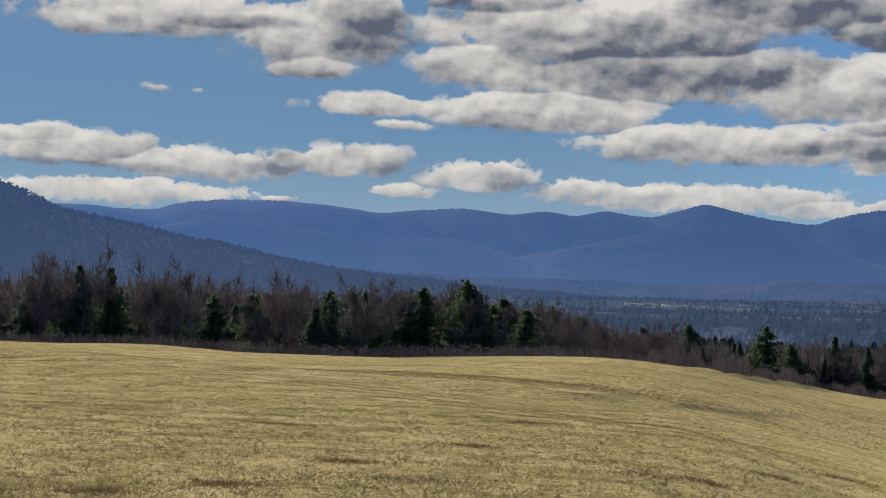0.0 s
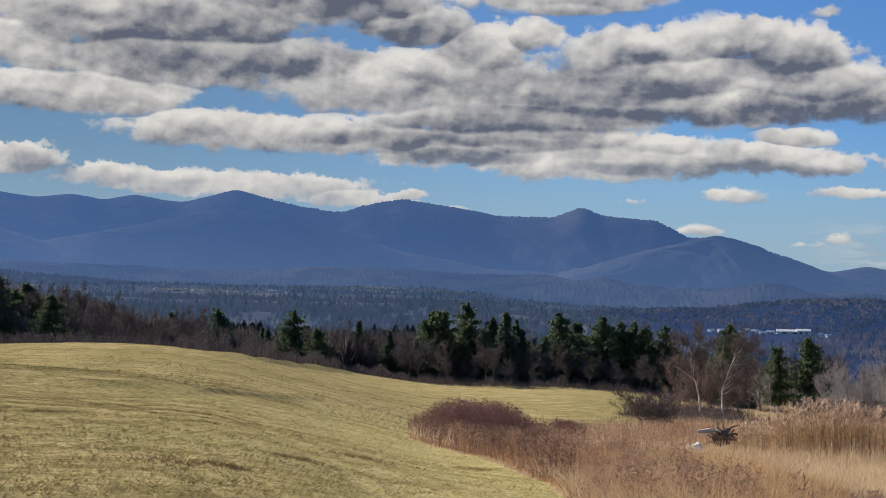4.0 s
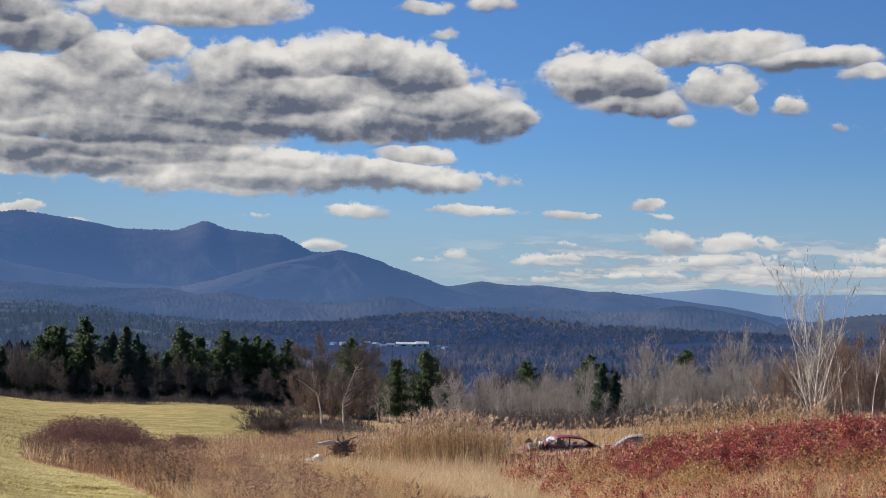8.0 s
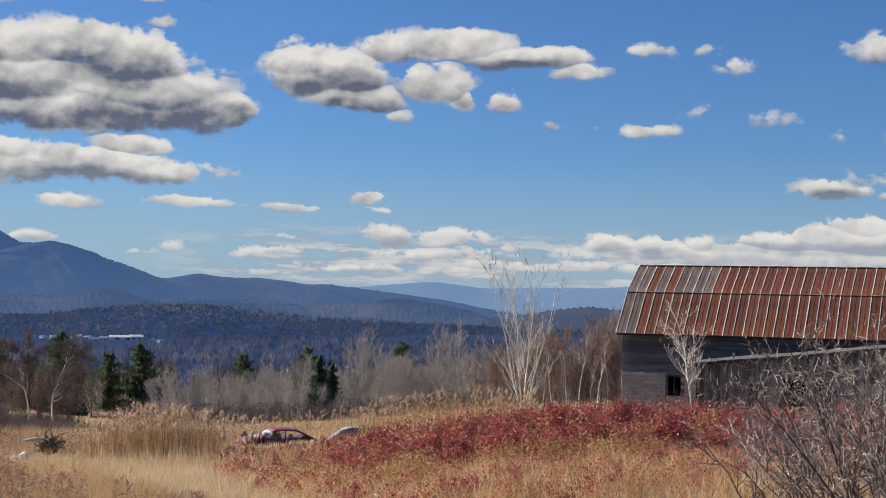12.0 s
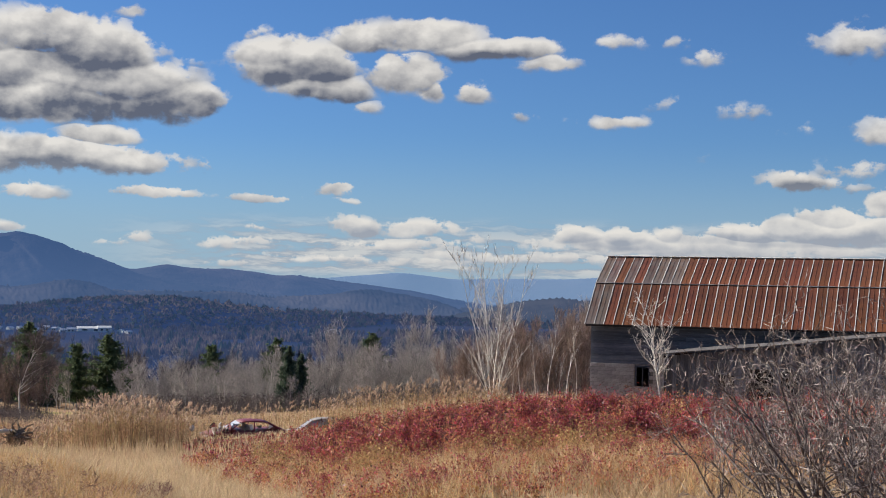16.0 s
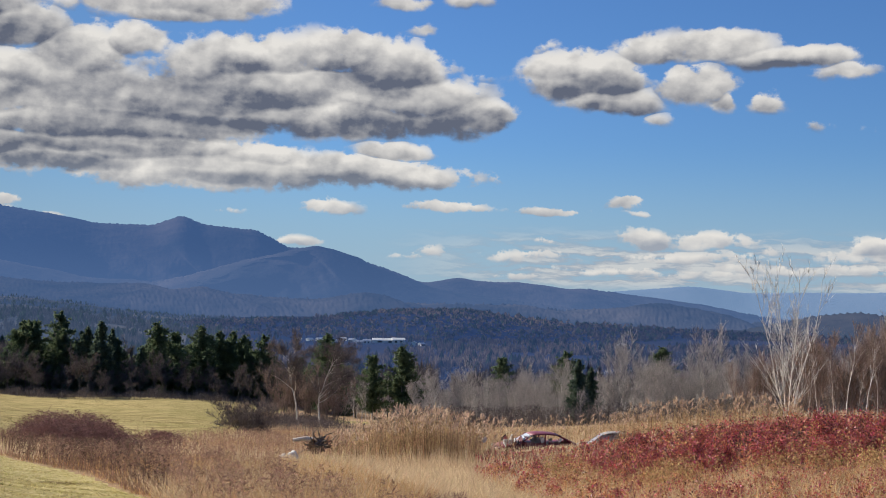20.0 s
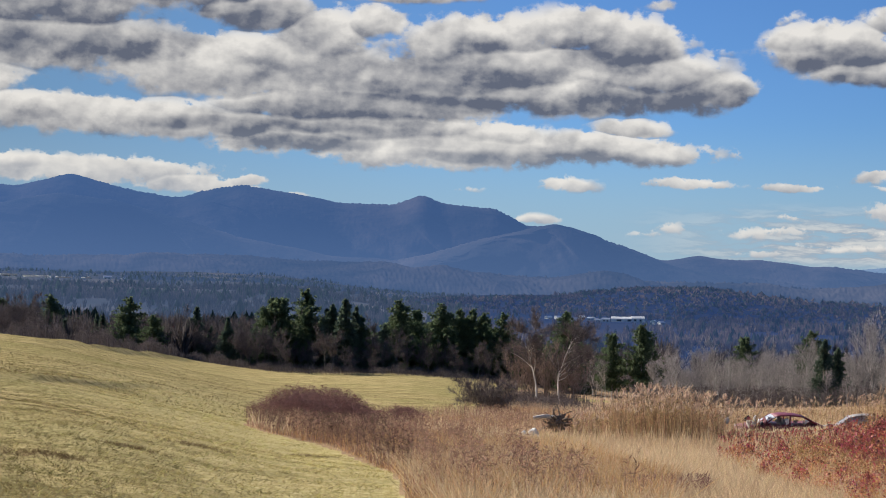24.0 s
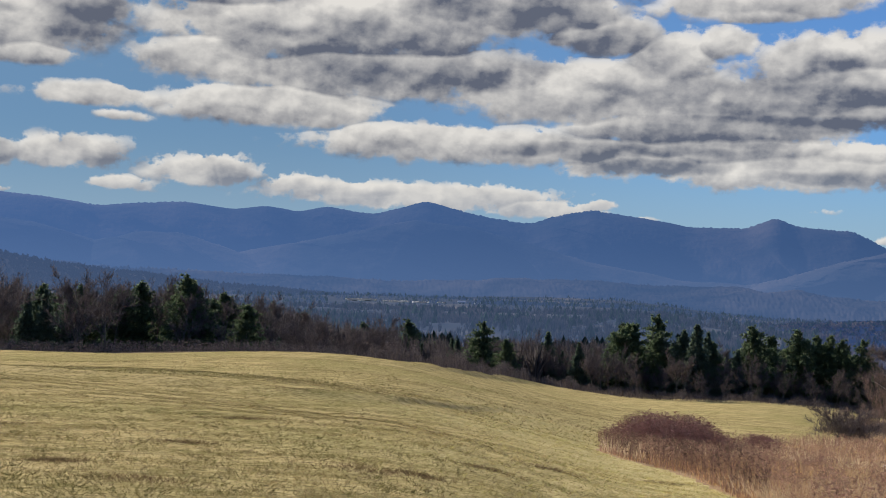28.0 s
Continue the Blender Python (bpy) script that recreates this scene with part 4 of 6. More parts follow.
def shed():
    bx, by, g = spot(50.2, 80.0)
    m = pose(bx, by, 0, 0, 0, -65.2)
    px, py, pz = spot(52.95, 75.6)
    loc = m.inverted() @ Vector((px, py, 0))
    x0, y0 = loc.x, loc.y
    root = new("shed")
    root.matrix_world = m
    tagged(root, "low leaning shed of dark upright boards with sloping roof", "shed")
    L = 13.0
    z_left, slope = -.94, .112
    rng = random.Random(9)
    top = lambda x: z_left + slope * (x - x0) + .02 * math.sin((x - x0) * .9)
    wb = .19
    holes = ((4.45, 5.35, -3.1, -1.55), (5.85, 6.5, -2.9, -1.6), (2.9, 3.5, -2.5, -1.9))
    pane = (7.95, 8.95, -2.2, -1.65)
    i = 0
    x = x0 + .12
    while x < x0 + L:
        u = x - x0
        zt, zb = top(x) - .12, pz - .5 + .02 * u + rng.uniform(-.05, .05)
        spans = [(zb, zt)]
        for a, b, c, d in holes + (pane,):
            if u + wb > a and u < b:
                spans = [(zb, c), (d, zt)]
        for a, b in spans:
            if b - a > .05:
                bm = box_bm(x + .006, y0 + rng.uniform(-.012, .012), a, x + wb - .006, y0 + .04, b + rng.uniform(-.02, .02))
                part("board", bm, SHED_BOARD, root)
        x += wb
        i += 1
    back = bmesh.new()
    box_bm(x0, y0 + 2.9, pz - 1, x0 + L, y0 + 3.0, top(x0), bm=back)
    box_bm(x0 + L - .1, y0, pz - 1, x0 + L, y0 + 3.0, top(x0 + L) - .2, bm=back)
    box_bm(x0 + .02, y0 + .2, pz - 1, x0 + .1, y0 + 3.0, top(x0) - .2, bm=back)
    part("inner_wall", back, DARK_WOOD, root)
    post = part("post", box_bm(x0 - .14, y0 - .2, pz - .4, x0 + .1, y0 - .03, top(x0) - .08, .015), POST, root, "silvered square corner post")
    bm = bmesh.new()
    n = 24
    rows = []
    for k in range(n + 1):
        x = x0 - .45 + (L + .7) * k / n
        z = top(x)
        rows.append([bm.verts.new(p) for p in ((x, y0 - .35, z - .045), (x, y0 - .35, z), (x, y0 + 3.1, z + .12), (x, y0 + 3.1, z + .04))])
    for a, b in zip(rows, rows[1:]):
        for j in range(4):
            bm.faces.new((a[j], b[j], b[(j + 1) % 4], a[(j + 1) % 4]))
    bm.faces.new(rows[0])
    bm.faces.new(rows[-1][::-1])
    bmesh.ops.recalc_face_normals(bm, faces=bm.faces)
    part("roof", bm, SHED_ROOF, root, "dull grey sheet metal shed roof")
    for k in range(8):
        x = x0 + .1 + k * 1.7
        part("rafter_end", box_bm(x, y0 - .3, top(x) - .2, x + .09, y0 + .0, top(x) - .085), DARK_WOOD, root)
    a, b, c, d = pane
    w = part("window", box_bm(x0 + a, y0 + .01, c, x0 + b, y0 + .03, d), GLASS, root, "small dusty glazed window")
    part("window_frame", box_bm(x0 + a, y0 - .03, d - .05, x0 + b, y0 + .008, d), POST, w)
    part("window_frame", box_bm(x0 + (a + b) / 2 - .02, y0 - .03, c, x0 + (a + b) / 2 + .02, y0 + .008, d - .052), POST, w)
    return root


barn()
shed()

# ---------------------------------------------------------------- two wrecked cars in the reeds
RED_PAINT = surface("faded dark red car paint", (.21, .03, .042), (.15, .024, .034), 1.5, .5, 0, (.20, .06, .055), 8.0, coat=.1)
SILVER_PAINT = surface("weathered pale grey car paint", (.32, .30, .285), (.22, .20, .19), 2.5, .8, 0, (.10, .08, .07), 11.0)
CAR_GLASS = surface("dark car glass", (.018, .02, .024), (.03, .035, .04), 2.0, .2)
SHEEN_GLASS = surface("crazed windscreen", (.60, .61, .63), (.40, .42, .45), 5.0, .15, 0, (.10, .11, .12), 14.0)
DULL_GLASS = surface("dusty crazed car glass", (.27, .28, .30), (.17, .17, .18), 5.0, .3, 0, (.10, .09, .085), 14.0)
TYRE = surface("black tyre rubber", (.02, .02, .02), (.03, .03, .03), 4.0, .9)
RIM = surface("dull wheel rim", (.30, .30, .31), (.2, .2, .2), 4.0, .5, metal=.6)
SEAT = surface("pale torn car seat", (.30, .28, .26), (.22, .20, .19), 4.0, .9)


def car(name, label, m, paint, screen, side=None):
    """A saloon car facing minus x, 4.5 m long; body lofted from cross sections."""
    root = new(name)
    root.matrix_world = m
    tagged(root, label, "car", "wrecked cars in the reeds")
    # station x, half width, belt height, bottom
    st = ((-2.25, .62, .58, .32), (-2.15, .78, .66, .24), (-1.75, .85, .76, .2), (-1.0, .88, .86, .2), (-.5, .88, .90, .2), (.5, .88, .92, .2), (1.2, .88, .95, .2), (1.7, .86, .97, .2), (2.1, .80, .93, .24), (2.24, .66, .84, .36))
    bm = bmesh.new()
    rings = []
    for x, w, b, lo in st:
        prof = [(-w * .86, lo), (-w, lo + .12), (-w, (lo + b) / 2), (-w * .97, b - .06), (-w * .86, b), (w * .86, b), (w * .97, b - .06), (w, (lo + b) / 2), (w, lo + .12), (w * .86, lo)]
        rings.append([bm.verts.new((x, y, z)) for y, z in prof])
    for a, b in zip(rings, rings[1:]):
        for j in range(10):
            bm.faces.new((a[j], a[(j + 1) % 10], b[(j + 1) % 10], b[j]))
    bm.faces.new(rings[0])
    bm.faces.new(rings[-1][::-1])
    bmesh.ops.recalc_face_normals(bm, faces=bm.faces)
    body = part("body", bm, paint, root)
    for f in body.data.polygons:
        f.use_smooth = True
    # roof skin and pillars
    bm = bmesh.new()
    rr = []
    for x, w, z in ((-.42, .58, 1.33), (-.1, .62, 1.40), (.4, .63, 1.42), (.9, .61, 1.39), (1.15, .57, 1.33)):
        rr.append([bm.verts.new(p) for p in ((x, -w - .05, z - .06), (x, -w * .8, z), (x, 0, z + .02), (x, w * .8, z), (x, w + .05, z - .06), (x, 0, z - .04))])
    for a, b in zip(rr, rr[1:]):
        for j in range(6):
            bm.faces.new((a[j], a[(j + 1) % 6], b[(j + 1) % 6], b[j]))
    bm.faces.new(rr[0])
    bm.faces.new(rr[-1][::-1])
    bmesh.ops.recalc_face_normals(bm, faces=bm.faces)
    roof = part("roof", bm, paint, root)
    for f in roof.data.polygons:
        f.use_smooth = True
    for s in (-1, 1):
        for (xa, ya, za), (xb, yb, zb), r in (((-1.02, .82, .85), (-.42, .61, 1.31), .035), ((.32, .84, .9), (.36, .66, 1.36), .04), ((1.85, .74, .96), (1.15, .60, 1.30), .055)):
            v, f = tubes([(xa, ya * s, za)], [(xb, yb * s, zb)], [r * 1.2], [r], 6)
            part("pillar", quick_mesh("pillar", v, f, paint), None, root)
        for pts in (((-.86, .80, .88), (.28, .82, .91), (.32, .66, 1.33), (-.40, .62, 1.28)), ((.38, .82, .92), (1.55, .76, .96), (1.12, .61, 1.28), (.41, .66, 1.33))):
            bm = bmesh.new()
            va = [bm.verts.new((x, y * s, z)) for x, y, z in pts]
            vb = [bm.verts.new((x, (y - .012) * s, z)) for x, y, z in pts]
            bm.faces.new(va)
            bm.faces.new(vb[::-1])
            for i in range(4):
                bm.faces.new((va[i], va[(i + 1) % 4], vb[(i + 1) % 4], vb[i]))
            bmesh.ops.recalc_face_normals(bm, faces=bm.faces)
            if side is None:
                bm.free()
                continue
            part("side_window", bm, side, root)
        part("mirror", box_bm(-.86, .86 * s, .88, -.70, 1.02 * s, 1.0, .03), paint, root)
        part("headlight", box_bm(-2.24, .5 * s, .56, -2.08, .74 * s, .66, .02), SHEEN_GLASS, root, "clouded headlight")
        for x in (-1.38, 1.38):
            bm = bmesh.new()
            bmesh.ops.create_cone(bm, cap_ends=True, segments=20, radius1=.31, radius2=.31, depth=.2, matrix=pose(x, .82 * s, .31, 90))
            bmesh.ops.bevel(bm, geom=[e for e in bm.edges if len(e.link_faces) == 2 and e.calc_face_angle() > 1], offset=.03, segments=2, affect="EDGES")
            wh = part("wheel", bm, TYRE, root)
            rb = bmesh.new()
            bmesh.ops.create_cone(rb, cap_ends=True, segments=16, radius1=.2, radius2=.17, depth=.03, matrix=pose(x, .93 * s, .31, 90))
            part("rim", rb, RIM, wh)
    for nm, pts, mat in (("windscreen", ((-1.05, .74, .87), (-.43, .55, 1.31)), screen), ("rear_window", ((1.8, .66, .98), (1.16, .52, 1.29)), CAR_GLASS)):
        (xa, ya, za), (xb, yb, zb) = pts
        bm = bmesh.new()
        q = [bm.verts.new(p) for p in ((xa, -ya, za), (xa, ya, za), (xb, yb, zb), (xb, -yb, zb))]
        q2 = [bm.verts.new(p) for p in ((xa, -ya, za - .015), (xa, ya, za - .015), (xb, yb, zb - .015), (xb, -yb, zb - .015))]
        bm.faces.new(q)
        bm.faces.new(q2[::-1])
        for i in range(4):
            bm.faces.new((q[i], q[(i + 1) % 4], q2[(i + 1) % 4], q2[i]))
        bmesh.ops.recalc_face_normals(bm, faces=bm.faces)
        part(nm, bm, mat, root)
    part("seat", box_bm(-.1, -.6, .9, .1, -.15, 1.2, .05), SEAT, root)
    part("seat", box_bm(-.1, .15, .9, .1, .6, 1.2, .05), SEAT, root)
    return root


x, y, z = spot(37.05, 80)
car("wrecked_car", "faded dark red saloon car with smashed front among reeds", pose(x, y, z - .42, 2, 1, -24), RED_PAINT, SHEEN_GLASS)
x, y, z = spot(39.9, 82)
car("wrecked_car", "weathered pale grey car with crazed windscreen behind red shrubs", pose(x, y, z - .74, 0, -2, -35), SILVER_PAINT, DULL_GLASS, DULL_GLASS)

# torn panels of the smashed red car
PALE_PANEL = surface("pale torn car panel", (.78, .77, .76), (.58, .57, .56), 3.0, .5, 0, (.2, .17, .16), 9.0)
wreck = bpy.data.objects["wrecked_car"]
rp = random.Random(3)
for k in range(18):
    bm = bmesh.new()
    pts = [bm.verts.new((rp.uniform(-.3, .3), rp.uniform(-.2, .2), rp.uniform(-.16, .16))) for _ in range(8)]
    bmesh.ops.convex_hull(bm, input=pts)
    q = part("torn_panel", bm, (PALE_PANEL, RED_PAINT, PALE_PANEL, CAR_GLASS)[k % 4], wreck)
    q.matrix_local = pose(rp.uniform(-2.0, -.45), rp.uniform(-.98, -.4), rp.uniform(.80, 1.15), rp.uniform(0, 90), rp.uniform(0, 90), rp.uniform(0, 180))
for k in range(8):
    bm = bmesh.new()
    pts = [bm.verts.new((rp.uniform(-.2, .2), rp.uniform(-.03, .03), rp.uniform(-.13, .13))) for _ in range(6)]
    bmesh.ops.convex_hull(bm, input=pts)
    q = part("torn_panel", bm, (SEAT, PALE_PANEL)[k % 2], wreck)
    q.matrix_local = pose((-.35, .2, .55, 1.1)[k % 4] + rp.uniform(-.15, .15), (-.84, -.45)[k // 4], 1.0 + rp.uniform(-.05, .16), rp.uniform(-12, 12), rp.uniform(-70, 70), rp.uniform(-8, 8))

# ---------------------------------------------------------------- trees


def skeleton(seed, height_m, r0, kids=(11, 6, 7), spread=(.75, .8, .9), share=(.5, .45, .42), lift=.25, bare=.25, gnarl=.075, stems=1, lean=.0, flare=.16):
    """Limbs of a bare tree: arrays of segments with radii and order."""
    rng = np.random.default_rng(seed)
    segs = []

    def branch(p, d, length, r, order):
        n = (7, 5, 3, 1)[min(order, 3)]
        pts, rad = [p], [r]
        for k in range(n):
            d = d + rng.normal(size=3) * gnarl * (1 + .25 * order) + np.array([0, 0, lift * .12 * (order > 0)])
            d = d / np.linalg.norm(d)
            p = p + d * length / n
            pts.append(p)
            rad.append(r * (1 - .82 * (k + 1) / n))
            segs.append((pts[-2], pts[-1], rad[-2], rad[-1], order))
        if order >= len(kids):
            return
        m = max(1, int(kids[order] * rng.uniform(.75, 1.25)))
        lo = bare if order == 0 else .15
        for t in np.sort(rng.uniform(lo, 1, m)):
            i = min(int(t * n), n - 1)
            f = t * n - i
            q = pts[i] * (1 - f) + pts[i + 1] * f
            axis = pts[i + 1] - pts[i]
            axis = axis / np.linalg.norm(axis)
            side = np.cross(axis, rng.normal(size=3))
            side = side / np.linalg.norm(side)
            s = spread[min(order, len(spread) - 1)]
            nd = axis * math.cos(s) + side * math.sin(s) + np.array([0, 0, lift])
            branch(q, nd / np.linalg.norm(nd), length * share[min(order, len(share) - 1)] * rng.uniform(.7, 1.2) * (1.15 - .6 * t if order == 0 else 1), max(rad[i] * .55, .004), order + 1)

    for s in range(stems):
        a = s * 2.4 + rng.uniform(0, 1)
        tilt = lean + flare * (1 + .6 * rng.random()) * (stems > 1)
        branch(np.array([.12 * math.cos(a), .12 * math.sin(a), -.15]) * (stems > 1) + np.array([0, 0, -.15]), np.array([math.cos(a) * tilt, math.sin(a) * tilt, 1.0]), height_m * rng.uniform(.85, 1.0), r0 * rng.uniform(.8, 1), 0)
    p0, p1 = np.array([s[0] for s in segs]), np.array([s[1] for s in segs])
    return p0, p1, np.array([s[2] for s in segs]), np.array([s[3] for s in segs]), np.array([s[4] for s in segs])


def bare_tree(name, label, seed, height_m, r0, bark, twig, twig_w=.03, fine=3, least=.012, **kw):
    """A leafless tree: trunk and limbs, and a crown of fine twigs."""
    rng = np.random.default_rng(seed + 100)
    p0, p1, ra, rb, o = skeleton(seed, height_m, r0, **kw)
    last = o.max()
    root = new(name)
    tagged(root, label, "tree")
    lim = o <= 1
    v, f = tubes(p0[lim], p1[lim], np.maximum(ra[lim], least), np.maximum(rb[lim], least * .67), 5)
    part("trunk", quick_mesh("trunk", v, f, bark, None, True), None, root)
    tw = o >= 2
    pieces = [spikes(p0[tw] - (p1[tw] - p0[tw]) * .1, p1[tw], np.full(tw.sum(), twig_w * 1.2), rng)]
    for k in range(fine):
        b = p0[tw] + (p1[tw] - p0[tw]) * rng.uniform(.2, 1, (tw.sum(), 1))
        d = (p1[tw] - p0[tw])
        ln = np.linalg.norm(d, axis=1, keepdims=True)
        tip = b + d * .6 + rng.normal(size=d.shape) * ln * .38 + [0, 0, .16]
        pieces.append(spikes(b, tip, np.full(len(b), twig_w * .8), rng))
    v, f = joined(*pieces)
    part("crown", quick_mesh("crown", v, f, twig), None, root)
    return root


def conifer(name, label, seed, height_m, spread_m, needles, ragged=.25, bare=.08, whorls=16, per=9, open_top=False):
    """A conifer: straight trunk and whorls of boughs, each carrying many short sprays of needles."""
    rng = np.random.default_rng(seed)
    root = new(name)
    tagged(root, label, "tree")
    v, f = tubes([(0, 0, -.2), (0, 0, height_m * .5)], [(0, 0, height_m * .5), (0, 0, height_m)], [height_m * .016, height_m * .010], [height_m * .010, .02], 6)
    part("trunk", quick_mesh("trunk", v, f, BARK_GREY, None, True), None, root)
    base, tip, cen, siz = [], [], [], []
    for w in range(whorls):
        t = bare + (1 - bare) * (w + rng.uniform(-.3, .3)) / whorls
        t = min(max(t, bare), .99)
        reach = spread_m * ((1 - t) ** .8 if not open_top else (1 - t) ** .5 * (.55 + .45 * min(1, t / .3)))
        for k in range(per):
            a = rng.uniform(0, 2 * math.pi)
            r = reach * rng.uniform(1 - ragged * 2, 1 + ragged * .5)
            z = t * height_m + rng.normal() * height_m * (.03 if open_top else .012)
            droop = (.02 if open_top else -.22) * r + (rng.uniform(.0, .22) * r if open_top else 0)
            n = max(4, int(5 + 9 * r / spread_m))
            s = np.linspace(.12, 1, n)
            c = np.stack([np.cos(a) * r * s, np.sin(a) * r * s, z + droop * s ** 1.4 + .0 * s], 1)
            c = c + rng.normal(size=c.shape) * [r * .09, r * .09, height_m * .012]
            c2 = c + rng.normal(size=c.shape) * [r * .13, r * .13, height_m * .015]
            cen.append(np.concatenate([c, c2]))
            siz.append(np.full(2 * n, height_m * .034) * rng.uniform(.7, 1.3, 2 * n))
    c, s = np.concatenate(cen), np.concatenate(siz)
    out = np.stack([c[:, 0], c[:, 1], np.zeros(len(c))], 1)
    out /= np.linalg.norm(out, axis=1, keepdims=True) + 1e-6
    pieces = []
    for k in range(4):
        d = out + rng.normal(size=c.shape) * .75 + [0, 0, .1]
        d /= np.linalg.norm(d, axis=1, keepdims=True)
        pieces.append(spikes(c - d * s[:, None] * .35, c + d * s[:, None], s * .55, rng))
    v, f = joined(*pieces)
    part("crown", quick_mesh("crown", v, f, needles), None, root)
    return root


def scatter(protos, group, spec, seed, tilt=2.0):
    """Sets copies of the prototypes at (bearing, distance, size) places; the prototypes themselves take the first places."""
    rng = random.Random(seed)
    used = set()
    for i, (az, r, size) in enumerate(spec):
        p = protos[rng.randrange(len(protos))] if i >= len(protos) else protos[i]
        m = pose(*spot(az, r, -.05), rng.uniform(-tilt, tilt), rng.uniform(-tilt, tilt), rng.uniform(0, 360)) @ Matrix.Diagonal((size * rng.uniform(.85, 1.1), size * rng.uniform(.85, 1.1), size, 1))
        if p.name in used:
            ob = copy_thing(p, m)
        else:
            used.add(p.name)
            p.matrix_basis = m
            ob = p
        tagged(ob, group=group)


R = random.Random(11)


def band(n, a0, a1, r0, r1, s0, s1, trim=None):
    out = []
    for i in range(n):
        az = a0 + (a1 - a0) * (i + R.random()) / n
        r = R.uniform(r0, r1)
        s = R.uniform(s0, s1)
        out.append((az, r, s * (trim(az) if trim else 1)))
    R.shuffle(out)
    return out


# prototypes stand 10 m high
GREY_TREES = [bare_tree("thicket_tree", "leafless grey deciduous tree in a dense thicket", 20 + k, 10, .13, BARK_GREY if k % 3 else BIRCH, TWIG_GREY, .03, 2, .026, kids=(24, 7, 5), spread=(.66, .6, .6), share=(.46, .45, .5), lift=.30, bare=.10, gnarl=.06) for k in range(7)]
BROWN_TREES = [bare_tree("bare_tree", "leafless brown deciduous tree at the wood's edge", 40 + k, 10, .15, BARK_DARK, TWIG_BROWN, .06, 3, kids=(14, 8, 6), spread=(.75, .7, .8), share=(.45, .48, .45), lift=.2, bare=.15) for k in range(5)]
SPRUCES = [conifer("spruce_tree", "dark conical spruce tree at the wood's edge", 60 + k, 10, 3.3, SPRUCE, .4, .05, 20, 12) for k in range(4)]
PINES = [conifer("pine_tree", "green white pine with ragged spreading boughs", 70 + k, 10, (4.0, 4.4, 3.7, 4.2)[k], PINE, .5, (.14, .10, .18, .08)[k], (16, 18, 14, 17)[k], 14, True) for k in range(4)]

left_size = lambda az: float(np.interp(az, (-20, -8, 0, 4, 9, 14, 28), (1.14, 1.12, 1.0, .86, .76, .76, .85)))
scatter(BROWN_TREES, "wood edge trees", band(130, -19.5, 6, 190, 262, .8, 1.04, left_size) + band(30, 4, 9, 200, 262, .7, 1.0, left_size) + band(45, 9, 17, 236, 264, .7, 1.0, left_size) + band(44, 16.5, 27, 224, 238, .3, .62) + band(16, 17, 27, 240, 262, .5, .85) + band(12, 27, 33, 215, 260, .5, .7), 1)
scatter(SPRUCES, "wood edge conifers", [(-13.8, 200, 1.18), (-12.6, 205, 1.2), (-15.5, 204, 1.05), (-4.1, 196, .92), (-3.3, 198, .8), (-4.8, 199, .75), (19.9, 238, 1.0), (20.5, 236, 1.08), (20.9, 240, 1.1), (19.8, 242, .95), (21.0, 234, .62), (22.0, 236, .7), (4.2, 215, .7), (26.0, 246, .85), (38.75, 172, .64), (39.1, 174, .56), (38.5, 176, .5), (16.0, 238, .62), (29.6, 225, .6)] + band(30, 5.5, 18, 240, 262, .45, .75) + band(16, -18, 5, 200, 250, .6, .95) + band(14, -20, 6, 248, 270, .95, 1.15), 2)
scatter(PINES, "wood edge pines", [(-.7, 205, 1.05), (1.0, 200, 1.08), (-1.4, 204, .95), (12.3, 240, 1.05), (13.2, 232, .62), (18.0, 240, 1.18), (19.0, 246, 1.22), (22.6, 238, 1.05), (23.2, 244, 1.08), (24.2, 240, .98), (24.9, 242, .95), (25.8, 240, .92), (26.6, 238, 1.0), (29.0, 226, 1.12), (30.8, 208, .96), (31.9, 205, .98), (35.8, 236, 1.0), (38.2, 238, .95), (41.9, 238, 1.0)] + band(34, -19, 4, 196, 245, .7, 1.0) + band(30, 5, 33, 268, 380, .8, 1.2) + band(14, 17.5, 27, 240, 254, .75, 1.0), 3)
thick = lambda az: float(np.interp(az, (31, 34, 36, 39, 42, 47, 52), (.64, .76, .83, .8, .9, 1.0, 1.03)))
scatter(GREY_TREES, "thicket of bare trees", band(190, 32.5, 52.5, 168, 240, .66, 1.14, thick) + band(40, 32, 52.5, 162, 176, .55, .8, thick) + band(30, 29, 33, 205, 245, .45, .7) + band(36, 60, 68, 110, 180, .6, .9), 4)

# ---------------------------------------------------------------- far woods of the valley floor, as stuff


